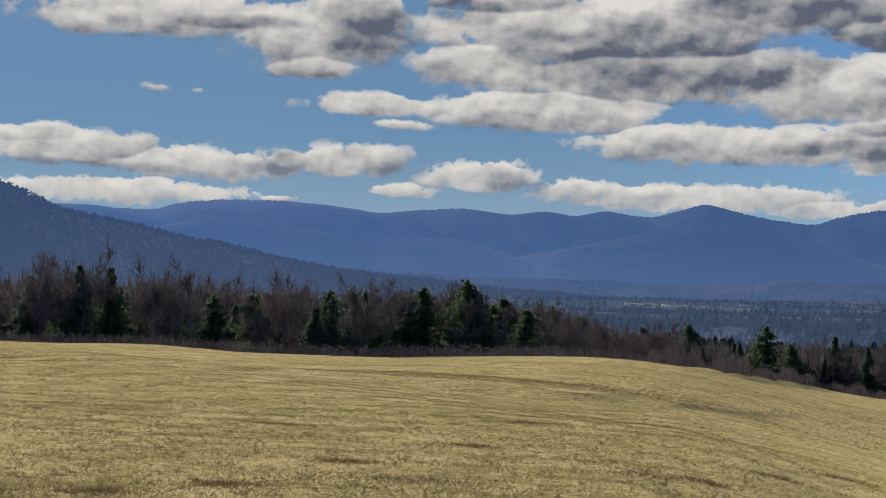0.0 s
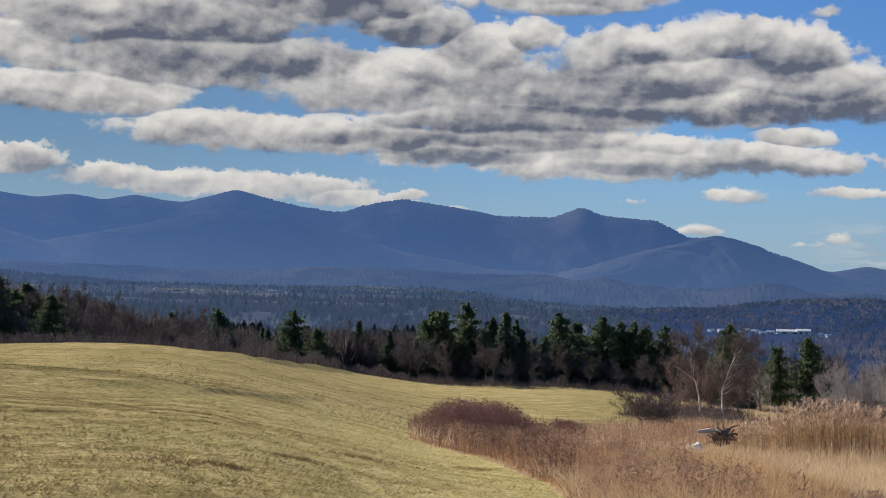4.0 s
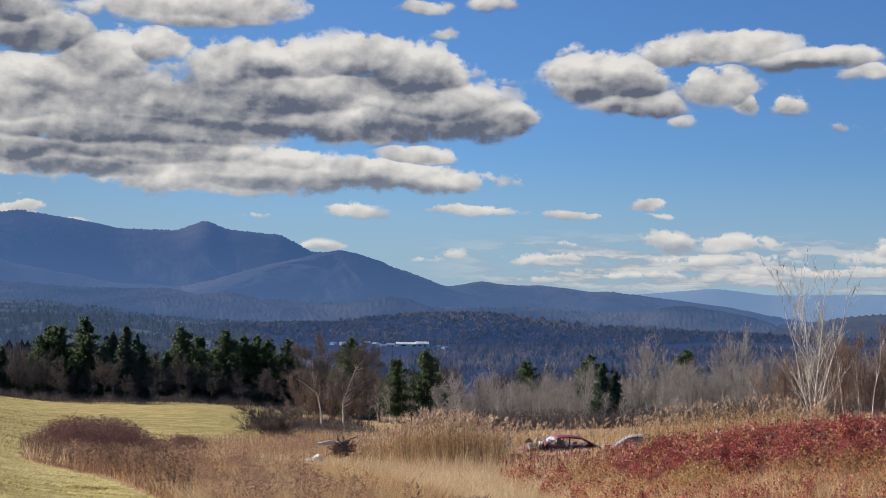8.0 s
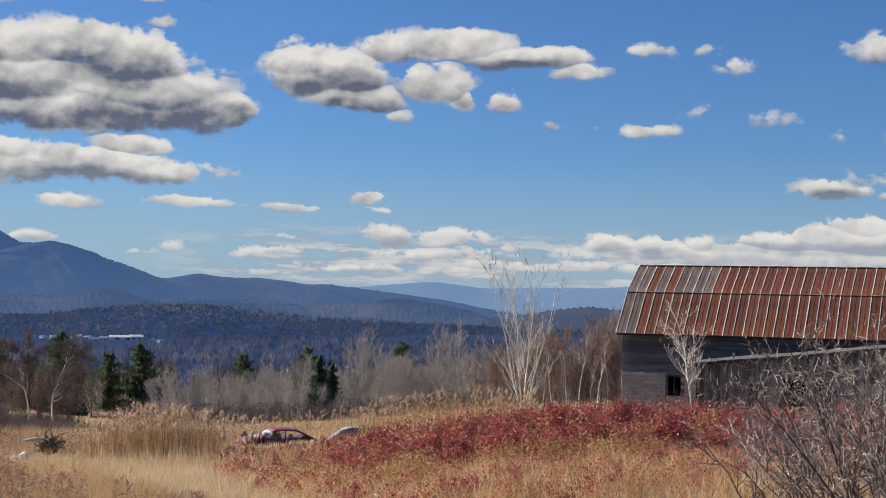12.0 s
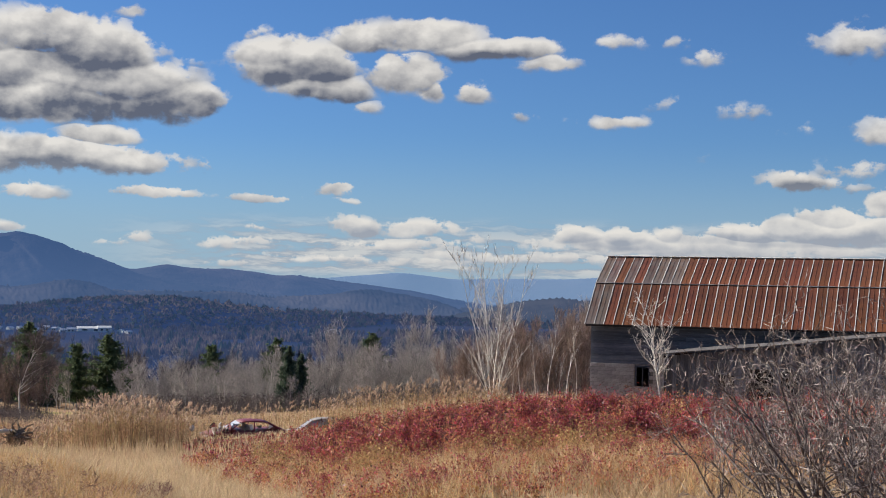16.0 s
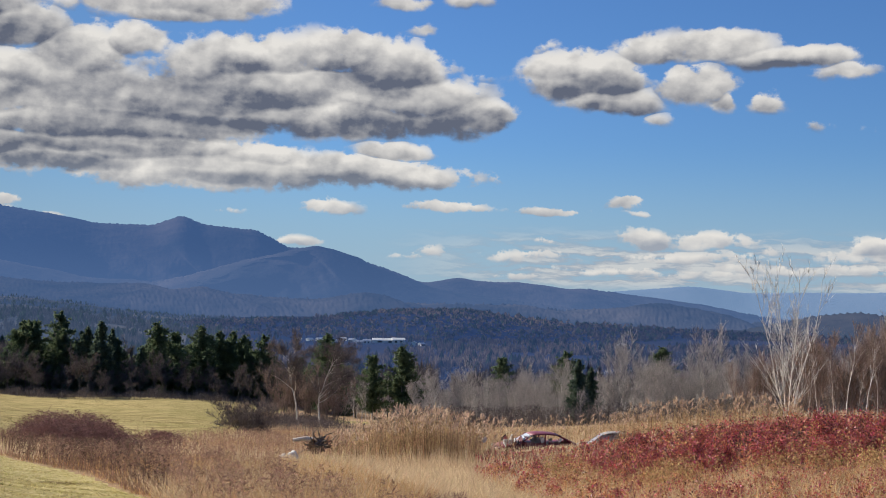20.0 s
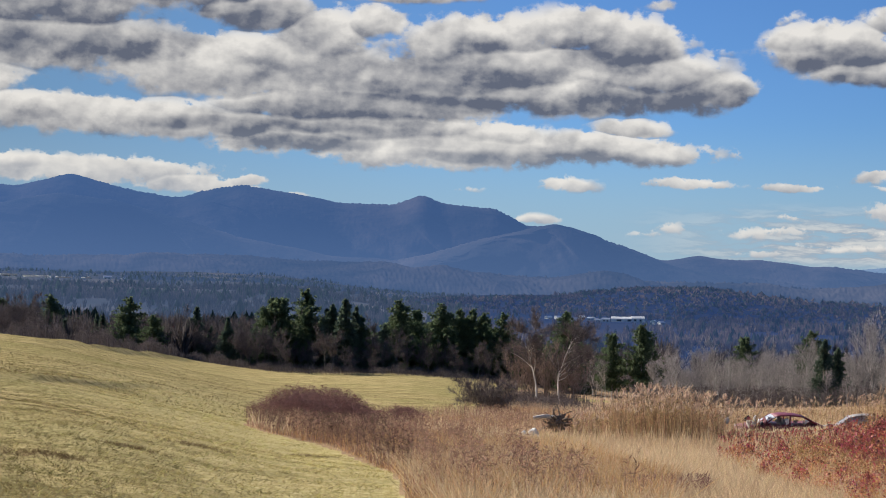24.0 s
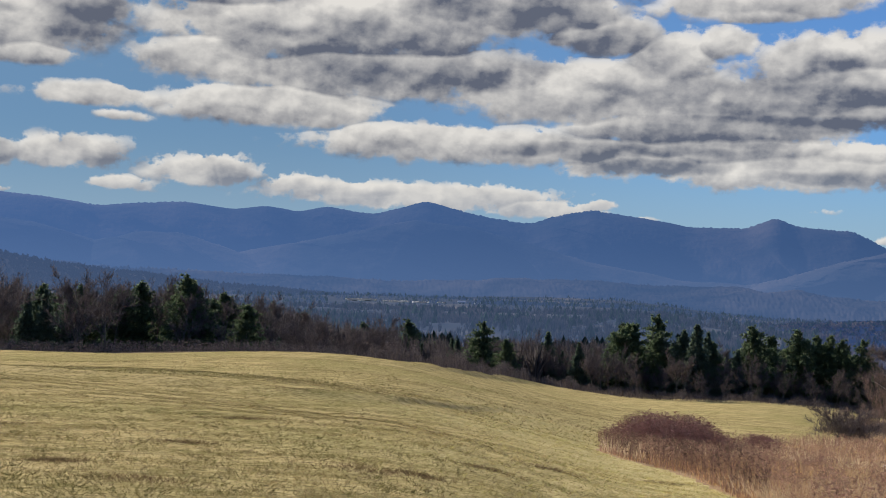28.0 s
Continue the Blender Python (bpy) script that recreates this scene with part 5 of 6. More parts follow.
def far_woods(name, label, n, r0, r1, a0, a1, tall, seed, material, shape, tris, taper=None):
    rng = np.random.default_rng(seed)
    az = rng.uniform(a0, a1, n * 2)
    r = np.sqrt(rng.uniform(r0 ** 2, r1 ** 2, n * 2)) if r1 / r0 > 3 else rng.uniform(r0, r1, n * 2)
    keep = np.sin(az * .9 + r / 130.0) + np.sin(az * 2.3 - r / 71.0) + rng.normal(size=n * 2) * .8 > (-.4 if shape == "bare" else .35)
    keep &= ~((az > 25.5) & (az < 54) & (r > 1640))
    keep &= ~((az > 6.3) & (az < 12.2) & (r > 2000) & (r < 2330)) & ~((az > 26) & (az < 33) & (r > 1180) & (r < 1540))
    az, r = az[keep][:n], r[keep][:n]
    base = spots(az, r)
    n = len(base)
    h = tall * rng.uniform(.6, 1.15, n)
    if taper:
        h *= np.interp(az, *taper)
    if shape == "cone":
        th = rng.uniform(0, 1, (n, 1)) * 6.28 + np.arange(tris) * 6.28 / tris
        lay = rng.uniform(0, .55, (n, tris))
        rad = h[:, None] * .32 * (1 - lay) * rng.uniform(.6, 1.2, (n, tris))
        b = base[:, None] + np.stack([np.cos(th) * rad, np.sin(th) * rad, lay * h[:, None]], -1)
        t = base[:, None] + np.stack([np.cos(th) * rad * .1, np.sin(th) * rad * .1, np.minimum(lay + .55, 1.0) * h[:, None]], -1)
        w = np.broadcast_to(h[:, None] * .20, (n, tris))
    else:
        th = rng.uniform(0, 6.28, (n, tris))
        rad = h[:, None] * .30 * np.sqrt(rng.uniform(0, 1, (n, tris)))
        b = base[:, None] + np.stack([np.cos(th) * rad * .3, np.sin(th) * rad * .3, h[:, None] * rng.uniform(.0, .45, (n, tris))], -1)
        t = base[:, None] + np.stack([np.cos(th) * rad, np.sin(th) * rad, h[:, None] * rng.uniform(.55, 1, (n, tris)) * (1 - .25 * (rad / h[:, None] / .3) ** 2)], -1)
        w = h[:, None] * rng.uniform(.05, .12, (n, tris)) * min(1, (20 / tris) ** .5)
    v, f = spikes(b.reshape(-1, 3), t.reshape(-1, 3), w.reshape(-1), rng)
    return tagged(new(name, quick_mesh(name, v, f, material)), label, "woods", kind="stuff")


far_woods("woods", "deep bare woods behind the field's edge", 1700, 240, 330, -20, 15, 14.5, 11, DEEP_WOOD, "bare", 110, ((-20, -4, 2, 7, 15), (1, .95, .8, .62, .5)))
far_woods("woods", "bare woods falling away behind the conifers", 1500, 262, 400, 6, 33, 10.5, 13, DEEP_WOOD, "bare", 90)
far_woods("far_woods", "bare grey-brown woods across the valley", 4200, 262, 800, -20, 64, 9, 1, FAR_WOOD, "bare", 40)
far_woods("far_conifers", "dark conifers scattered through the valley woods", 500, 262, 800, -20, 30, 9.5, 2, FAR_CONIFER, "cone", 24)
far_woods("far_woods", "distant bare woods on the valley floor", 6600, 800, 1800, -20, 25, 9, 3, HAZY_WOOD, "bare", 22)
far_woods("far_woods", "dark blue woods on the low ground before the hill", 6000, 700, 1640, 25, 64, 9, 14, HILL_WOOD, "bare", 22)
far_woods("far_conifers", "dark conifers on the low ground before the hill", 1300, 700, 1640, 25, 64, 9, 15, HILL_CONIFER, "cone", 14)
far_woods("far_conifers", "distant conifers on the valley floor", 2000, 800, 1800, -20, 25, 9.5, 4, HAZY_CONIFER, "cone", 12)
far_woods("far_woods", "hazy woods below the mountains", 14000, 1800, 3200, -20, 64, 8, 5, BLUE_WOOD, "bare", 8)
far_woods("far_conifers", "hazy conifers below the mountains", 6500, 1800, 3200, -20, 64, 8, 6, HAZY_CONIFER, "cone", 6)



def tree_cover(name, label, grid, n, tall, seed, material, share):
    """Trees standing all over a far slope."""
    rng = np.random.default_rng(seed)
    p = grid[6:].reshape(-1, 3)
    base = p[rng.integers(0, len(p), n)] + rng.normal(size=(n, 3)) * [7, 7, .5]
    h = tall * rng.uniform(.5, 1.1, (n, 1)) ** 1.3
    pieces = []
    for k in range(6):
        b = base + rng.normal(size=(n, 3)) * [2.0, 2.0, 0] + np.concatenate([np.zeros((n, 2)), h * rng.uniform(-.1, .4, (n, 1))], 1)
        t = b * .0 + base + rng.normal(size=(n, 3)) * [.8, .8, 0] + np.concatenate([np.zeros((n, 2)), h * rng.uniform(.6, 1, (n, 1))], 1)
        pieces.append(spikes(b, t, (h * share).ravel(), rng))
    v, f = joined(*pieces)
    return tagged(new(name, quick_mesh(name, v, f, material)), label, "woods", kind="stuff")


# trees share the flank's painted haze glow
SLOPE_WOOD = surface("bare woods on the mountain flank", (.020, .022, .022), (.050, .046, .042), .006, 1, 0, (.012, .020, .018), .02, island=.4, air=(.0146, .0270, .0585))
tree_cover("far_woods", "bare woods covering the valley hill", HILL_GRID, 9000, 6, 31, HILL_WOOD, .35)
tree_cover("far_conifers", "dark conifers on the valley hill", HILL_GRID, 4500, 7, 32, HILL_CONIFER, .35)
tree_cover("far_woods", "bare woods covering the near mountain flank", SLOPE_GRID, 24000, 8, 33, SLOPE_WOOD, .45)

# ---------------------------------------------------------------- single trees and shrubs nearer by
birch = bare_tree("birch_tree", "tall pale many-stemmed birch standing leafless behind the shrubs", 301, 11.6, .06, BIRCH, BIRCH, .02, 0, kids=(15, 6, 5), spread=(.8, .5, .5), share=(.26, .42, .42), lift=.5, bare=.10, gnarl=.055, stems=4, flare=.11)
birch.matrix_basis = pose(*spot(46.5, 98), 0, 0, 40) @ Matrix.Scale(1.0, 4)
for k, (az, r, s, seed) in enumerate(((27.9, 150, .8, 311), (28.8, 150, .8, 315))):
    b = bare_tree("birch_tree", "crooked white birch with bare reddish twigs", seed, 10, .13, BIRCH, TWIG_BROWN, .042, 7, kids=(14, 8, 7), spread=(.85, .7, .8), share=(.5, .45, .45), lift=.15, bare=.3, gnarl=.12)
    b.matrix_basis = pose(*spot(az, r), 0, 0, 70 * k) @ Matrix.Scale(s, 4)
sapling = bare_tree("ash_sapling", "small pale leafless tree in front of the barn wall", 321, 5.5, .055, BIRCH, BIRCH, .02, 0, kids=(22, 7, 4), spread=(1.0, .7, .8), share=(.42, .42, .42), lift=.22, bare=.3, gnarl=.09)
sapling.matrix_basis = pose(*spot(52.9, 72.5), 0, 0, 10)
stalks = [bare_tree("birch_sapling", "slim white birch sapling among brown brush", 330 + k, 7, .05, BIRCH, TWIG_RUSSET, .022, 2, kids=(9, 5, 5), spread=(.4, .6, .8), share=(.3, .4, .4), lift=.6, bare=.35) for k in range(3)]
scatter(stalks, "birch saplings beside the barn", [(48.2, 92, .75), (47.7, 90, .7), (48.6, 95, .95), (49.3, 92, .85), (49.7, 96, .8), (48.9, 88, .7), (47.2, 93, .7)], 6, 5)
brush = [bare_tree("brush_tree", "reddish brown leafless brush tree near the barn", 340 + k, 5.5, .06, TWIG_RUSSET, TWIG_RUSSET, .026, 2, kids=(12, 7, 5), spread=(.55, .7, .8), share=(.45, .45, .45), lift=.4, bare=.1, stems=3) for k in range(3)]
scatter(brush, "brush beside the barn", [(47.4, 101, .9), (48.1, 104, 1.0), (48.8, 100, .95), (49.5, 102, 1.1), (50.0, 99, 1.0), (46.8, 106, .9), (45.6, 108, .9), (44.8, 112, .85), (49.9, 108, 1.2)] + [(28.3, 153, 1.1), (27.3, 155, 1.0), (29.4, 152, .9), (27.8, 156, 1.1), (28.9, 156, 1.0), (26.6, 135, .4), (26.0, 130, .42), (25.5, 128, .4), (26.9, 140, .5)], 7)
# the pale fine colour paints sunlit highlights on bark and twigs
DARK_BARK = surface("dark shrub bark", (.065, .048, .042), (.13, .10, .09), 5, .7, 0, (.36, .32, .30), 14.0)
PALE_TWIG = surface("brown shrub twigs", (.16, .12, .106), (.27, .22, .20), 4, .6, 0, (.45, .40, .37), 11.0, island=.6)
alders = [bare_tree("alder_shrub", "bare dark alder shrub with many crooked stems", 350 + k, 3.1, .036, DARK_BARK, PALE_TWIG, .0075, 0, .005, kids=(9, 6, 4), spread=(.75, .75, .85), share=(.46, .46, .45), lift=.14, bare=.12, gnarl=.19, stems=5, flare=.42) for k in range(3)]
scatter(alders, "bare shrubs before the barn", [(58.6, 16, .84), (61.6, 15.5, .92), (60.2, 19, .95), (56.4, 21, .72), (63.2, 18, 1.0), (58.0, 25, .85), (60.6, 26, .9), (54.8, 28, .55), (62.0, 29, 1.0), (65, 22, 1.0), (57.3, 17.5, .76), (59.9, 14.5, .82), (55.4, 19.5, .6), (61.0, 21, .95), (63.0, 14.5, .9)], 8, 4)

# ---------------------------------------------------------------- red shrubs


def red_shrub(seed, leaf, label, name="red_shrub"):
    rng = np.random.default_rng(seed)
    root = new(name)
    tagged(root, label, "shrub")
    p0, p1, ra, rb, o = skeleton(seed, 1.75, .014, kids=(7, 4), spread=(.6, .7), share=(.5, .5), lift=.3, bare=.15, gnarl=.13, stems=9)
    v, f = tubes(p0, p1, np.maximum(ra, .005), np.maximum(rb, .004), 3)
    part("bush_frame", quick_mesh("bush_frame", v, f, DARK_RED), None, root)
    on = o >= 1
    b, t = p0[on], p1[on]
    c = []
    for k in range(11):
        c.append(b + (t - b) * rng.uniform(0, 1.15, (len(b), 1)) + rng.normal(size=b.shape) * .07)
    c = np.concatenate(c)
    keep = rng.random(len(c)) < .42
    c = c[keep]
    v, f = leaves(c, rng.uniform(.026, .06, len(c)), rng, 1.2)
    part("foliage", quick_mesh("foliage", v, f, leaf), None, root)
    return root


reds = [red_shrub(400 + k, RED_LEAF, "low shrub with dense dark red autumn leaves") for k in range(5)]
rusts = [red_shrub(420 + k, RUST_LEAF, "low shrub with rusty orange dry leaves", "rusty_shrub") for k in range(3)]


def front(az):
    return float(np.interp(az, (34, 35.5, 38, 41, 44, 47, 51, 55, 58), (54, 49, 40, 30, 29, 31, 33, 34, 36)))


spec = []
for i in range(298):
    az = R.uniform(34.8, 60.5)
    f0 = front(az)
    deep = float(np.interp(az, (35, 38, 42, 47, 51, 58), (9, 22, 37, 38, 36, 32)))
    u = R.random()
    spec.append((az, f0 + 2 + deep * u, R.uniform(.7, 1.0) * float(np.interp(az, (35, 38, 40, 46, 50, 56), (.36, .42, .6, .75, .86, .7)))))
scatter(reds, "red shrubs", spec, 9, 6)
spec = [(R.uniform(36.5, 56), 0, 0) for i in range(170)]
scatter(rusts, "rusty shrubs", [(a, max(20, front(a) + R.uniform(-12, 4.0)), R.uniform(.22, .5)) for a, _, _ in spec], 10, 6)

scatter([red_shrub(440 + k, RED_LEAF, "small red-leaved shrub in the dry grass", "small_red_shrub") for k in range(3)], "small red shrubs", [(a, max(21, front(a) + R.uniform(-10, 2)), R.uniform(.28, .58)) for a in (R.uniform(39, 60) for i in range(170))], 12, 6)

# ---------------------------------------------------------------- grasses, weeds and reeds, as stuff


def fit_rows(n, rng, a0, a1, r0, r1, power=1.0):
    az = rng.uniform(a0, a1, n)
    r = r0 + (r1 - r0) * rng.uniform(0, 1, n) ** power
    return az, r


def blades(name, label, category, places, hi, width, lean, material, seed, per=1):
    rng = np.random.default_rng(seed)
    b = np.repeat(places, per, 0) + rng.normal(size=(len(places) * per, 3)) * [.04, .04, 0]
    h = hi if np.ndim(hi) else np.full(len(places), hi)
    h = np.repeat(h, per) * rng.uniform(.5, 1.2, len(b))
    t = b + np.stack([rng.normal(size=len(b)) * lean * h, rng.normal(size=len(b)) * lean * h, h], 1)
    v, f = spikes(b - [0, 0, .02], t, np.repeat(width, per) if np.ndim(width) else np.full(len(b), width), rng)
    return tagged(new(name, quick_mesh(name, v, f, material)), label, category, kind="stuff")


g = np.random.default_rng(77)
az, r = fit_rows(150000, g, -20, 27, 13, 70, 1.5)
keep = az < meadow_edge(r) - .1
clump = .55 + .45 * np.sin(az * 3.1 + np.sin(r * .9) * 2) * np.sin(r * 1.7 + az)
lush = keep & (g.random(len(az)) < np.clip((r * np.sin(np.radians(az - 9)) + 1) / 8, 0, 1))
blades("grass", "short mown hay grass, green and straw coloured", "grass", spots(az, r)[keep & ~lush], (.022 + .026 * np.clip(clump, 0, 1))[keep & ~lush], (.006 + r * .00022)[keep & ~lush], 1.6, GRASS, 1, 2)
blades("grass", "greener grass growing again beside the meadow", "grass", spots(az, r)[lush], (.022 + .03 * np.clip(clump, 0, 1))[lush], (.006 + r * .00022)[lush], 1.6, LUSH_GRASS, 71, 2)
az, r = fit_rows(16000, g, -180, 180, .8, 13.5, .6)
mown = (az < 25) & (az > -150)
blades("grass", "short hay grass round the standing place", "grass", spots(az, r)[mown], .05, .007, .5, GRASS, 61, 2)
blades("tall_grass", "dry meadow grass beside the standing place", "grass", spots(az, r)[~mown], np.interp(r[~mown], (1, 6, 13), (.12, .3, .4)), .009, .35, TAN_GRASS, 62, 2)
# dead brown weeds left standing in the mown field
DEAD_WEED = surface("dead brown field weeds", (.14, .095, .05), (.21, .145, .08), 2.0, 1, 0, (.27, .2, .12), 6.0, island=.4, through_light=.2)
for k, (a, d, w) in enumerate(((-11, 43, 1.2), (-12.7, 14.8, .5), (-.8, 17, .8), (1.1, 23.2, .6), (7.6, 20.2, .9), (10.2, 36, 1.6), (-8.1, 15.8, .5), (5.2, 52, 1.2), (9.8, 20.5, .6), (15, 28, .7), (19.4, 36, .9), (-3.5, 19, .5), (3.4, 30, .8), (12.6, 24, .7), (-6, 27, .9))):
    c = g.normal(size=(260, 2)) * [w * .45, w * .3]
    bx, by, _ = spot(a, d)
    p = np.stack([bx + c[:, 0], by + c[:, 1], height(bx + c[:, 0], by + c[:, 1])], 1)
    blades("dead_weeds", "flattened dead brown weeds in the mown field", "weeds", p, .05, .011, .9, DEAD_WEED, 50 + k, 2)
az, r = fit_rows(60000, g, -20, 28, 60, 150, 1.3)
keep = (az < meadow_edge(r)) & (r < crest(az) + 20)
blades("grass", "mown hay grass on the further field", "grass", spots(az, r)[keep], .07, .04, .8, GRASS, 2)
# tan grass between the field and the shrubs
az, r = fit_rows(90000, g, 21, 60, 18, 56, 1.0)
lim = np.interp(az, (20, 26, 29, 34, 36, 40, 44, 50, 60), (34, 44, 54, 53, 48, 34, 32, 34, 36))
keep = (az > meadow_edge(r) + .4) & (r < lim) & ((az < 39) | (np.sin(az * 2.7 + r * .5) * np.sin(r * .9 - az * 1.7) > -.12)) & (g.random(len(az)) < np.interp(az, (35, 40, 46), (.95, .7, .5)))
keep &= (az > 28) | (g.random(len(az)) < np.interp(az, (22.5, 26), (.3, 1)))
blades("tall_grass", "tall dry tan grass bending over", "grass", spots(az, r)[keep], np.interp(az[keep], (22, 26, 30, 38, 60), (.5, .6, .5, .36, .34)), .012, .5, TAN_GRASS, 3, 2)
az, r = fit_rows(50000, g, 17, 52, 46, 150, 1.0)
keep = (az > meadow_edge(r) + .3) & ~((az > 40) & (r < 60))
blades("tall_grass", "dry tan meadow grass behind the reeds", "grass", spots(az, r)[keep], np.where((az > 34.5) & (az < 41.5) & (r > 56) & (r < 92), .25, .65)[keep], .03, .25, TAN_GRASS, 4, 1)


az, r = fit_rows(70000, g, 16.5, 33, 20, 120, 1.0)
keep = (az > meadow_edge(r) + .15) & (g.random(len(az)) < np.interp(az, (20, 24), (.35, 1))) & ((r < np.interp(az, (17, 24, 28, 33), (120, 60, 48, 30))) | (r > 62))
blades("meadow_grass", "russet and tan uncut meadow grass", "grass", spots(az, r)[keep], (.55 * np.clip((az - meadow_edge(r)) / 1.6, .2, 1) * np.interp(r, (40, 50, 58), (1, .8, .6)))[keep], (.010 + r * .0002)[keep], .5, RUSSET_GRASS, 31, 2)


def weeds(name, label, az, r, hi, material, seed, heads=8, w=.012):
    rng = np.random.default_rng(seed)
    leafy = material in (RED_LEAF, RUST_LEAF) or name == "tawny_brush"
    head_w = w / .012
    b = spots(az, r)
    n = len(b)
    h = hi * rng.uniform(.6, 1.1, n)
    t = b + np.stack([rng.normal(size=n) * .12 * h, rng.normal(size=n) * .12 * h, h], 1)
    pieces = [spikes(b - [0, 0, .03], t, np.full(n, w), rng)]
    for k in range(heads):
        u = rng.uniform(.18, 1.0, (n, 1)) ** .7
        q = b + (t - b) * u
        if leafy:
            lv, lf = leaves(q + rng.normal(size=(n, 3)) * [.11, .11, .05] * h[:, None], rng.uniform(.024, .056, n) * np.clip(r / 50, .45, 1), rng, 1.2)
            pieces.append((lv, tri(lf)))
            continue
        e = q + rng.normal(size=(n, 3)) * [.075, .075, .045] * h[:, None] + [0, 0, .03]
        pieces.append(spikes(q, e, rng.uniform(.012, .03, n) * head_w, rng))
    v, f = joined(*pieces)
    return tagged(new(name, quick_mesh(name, v, f, material)), label, "weeds", kind="stuff")


az, r = fit_rows(21000, g, 16.5, 32, 20, 62, 1.0)
lim = np.interp(az, (16, 19, 22, 24, 27, 29, 31), (62, 62, 60, 55, 44, 30, 22))
keep = (g.random(len(az)) < np.interp(az, (20, 24, 30), (1, .7, .35))) & (az > meadow_edge(r) + .2) & (r < lim)
weeds("brown_weeds", "brown seed-headed goldenrod stalks", az[keep], r[keep], (.8 * np.clip((az - meadow_edge(r)) / 1.5, .3, 1) * (.75 + .35 * np.sin(az * 3.3 + r * .5) * np.sin(r * .37)))[keep], WEED, 5, 10)
az, r = fit_rows(5200, g, 16.5, 25, 24, 64, 1.0)
keep = (az > meadow_edge(r) + .3) & (g.random(len(az)) < np.interp(az, (20.5, 23.5), (1, 0))) & (np.sin(az * 4.1 + r * .6) * np.sin(r * .8 - az) > -.35)
weeds("dark_weeds", "dark brown seed-headed weeds round the dogwood", az[keep], r[keep], .85, DARK_WEED, 9, 14, .014)
az, r = fit_rows(9000, g, 16.5, 30, 55, 120, 1.0)
keep = az > meadow_edge(r) + .2
weeds("brown_weeds", "brown dead weeds at the field's far edge", az[keep], r[keep], .8, WEED, 6, 4, .02)
az, r = fit_rows(1500, g, 31, 34.5, 23.5, 28, 1.0)
keep = np.sin(az * 3.1 + .6) * np.sin(r * 1.3) > -.25
weeds("dark_weeds", "dark reddish seed-headed weeds in the tan grass", az[keep], r[keep], .36, DARK_RED, 14, 10, .009)
# dark red dogwood patch
c = g.normal(size=(7000, 2))
az, r = 19.6 + c[:, 0] * 1.25, 64 + c[:, 1] * 3.2
keep = np.hypot(c[:, 0] / 2.3, c[:, 1] / 2.0) < 1
weeds("dogwood_patch", "dense patch of dark red dogwood stems", az[keep], r[keep], (.5 + 1.05 * np.exp(-(c[:, 0] / 1.75) ** 4) * (.85 + .2 * np.sin(az * 6.3 + r)))[keep], DARK_RED, 7, 6, .014)
c = g.normal(size=(1300, 2))
weeds("dogwood_patch", "smaller patch of dark red dogwood stems", 22.9 + c[:, 0] * .35, 72 + c[:, 1] * 2, .95, DARK_RED, 8, 6, .014)


# red and rusty underbrush between the shrubs
az = g.uniform(34.8, 62, 13500)
lo = np.interp(az, (34, 35.5, 38, 41, 44, 47, 51, 55, 58), (54, 49, 39, 28, 27, 29, 31, 32, 34))
hi_r = np.interp(az, (35, 38, 42, 47, 51, 58), (60, 64, 68, 70, 70, 68))
u = g.random(len(az))
r = lo + (hi_r - lo) * u
back_part = (g.random(len(az)) < np.interp(az, (51, 56), (1, .75))) & (u > .22 + .2 * np.sin(az * 2.2) * np.sin(az * .9))
clumpy = .55 + .55 * np.sin(az * 2.9 + r * .21) * np.sin(r * .55 - az * 1.3) + .25 * g.random(len(az))
brush_h = np.interp(az, (35, 38, 40, 47, 51, 58), (.32, .4, .8, 1.05, 1.12, .95)) * np.clip(clumpy, .25, 1.15)
pick = g.random(len(az)) + .22 * np.sin(az * 1.9 + r * .33) * np.sin(r * .41 - az)
reddish, brownish, darkish = back_part & (pick < .52), back_part & (pick >= .52) & (pick < .72), back_part & (pick >= .72)
weeds("red_brush", "low red-leaved brush filling between the shrubs", az[reddish], r[reddish], brush_h[reddish], RED_LEAF, 21, 14, .008)
weeds("rust_brush", "brown and rusty stalks among the red brush", az[brownish], r[brownish], brush_h[brownish] * .9, RUST_LEAF, 27, 14, .010)
# these dark stems also paint the shade between the red leaves
weeds("brown_weeds", "dark reddish bare stems among the red brush", az[darkish], r[darkish], brush_h[darkish] * 1.05, DARK_STEM, 28, 8, .014)
front_part = (u < .6) & (g.random(len(az)) < .38)
weeds("rust_brush", "rusty orange and straw undergrowth before the red shrubs", az[front_part], np.maximum(19, lo - 12 + (hi_r - lo) * .75 * u)[front_part], .5 * np.clip(clumpy, .3, 1.1)[front_part], RUST_LEAF, 22, 14, .010)
front_red = (u < .7) & (pick > .46)
weeds("red_brush", "low red leaves scattered through the dry grass", az[front_red], np.maximum(20, lo - 11 + (hi_r - lo) * .7 * u)[front_red], .5 * np.clip(clumpy, .3, 1.1)[front_red], RED_LEAF, 29, 14, .008)
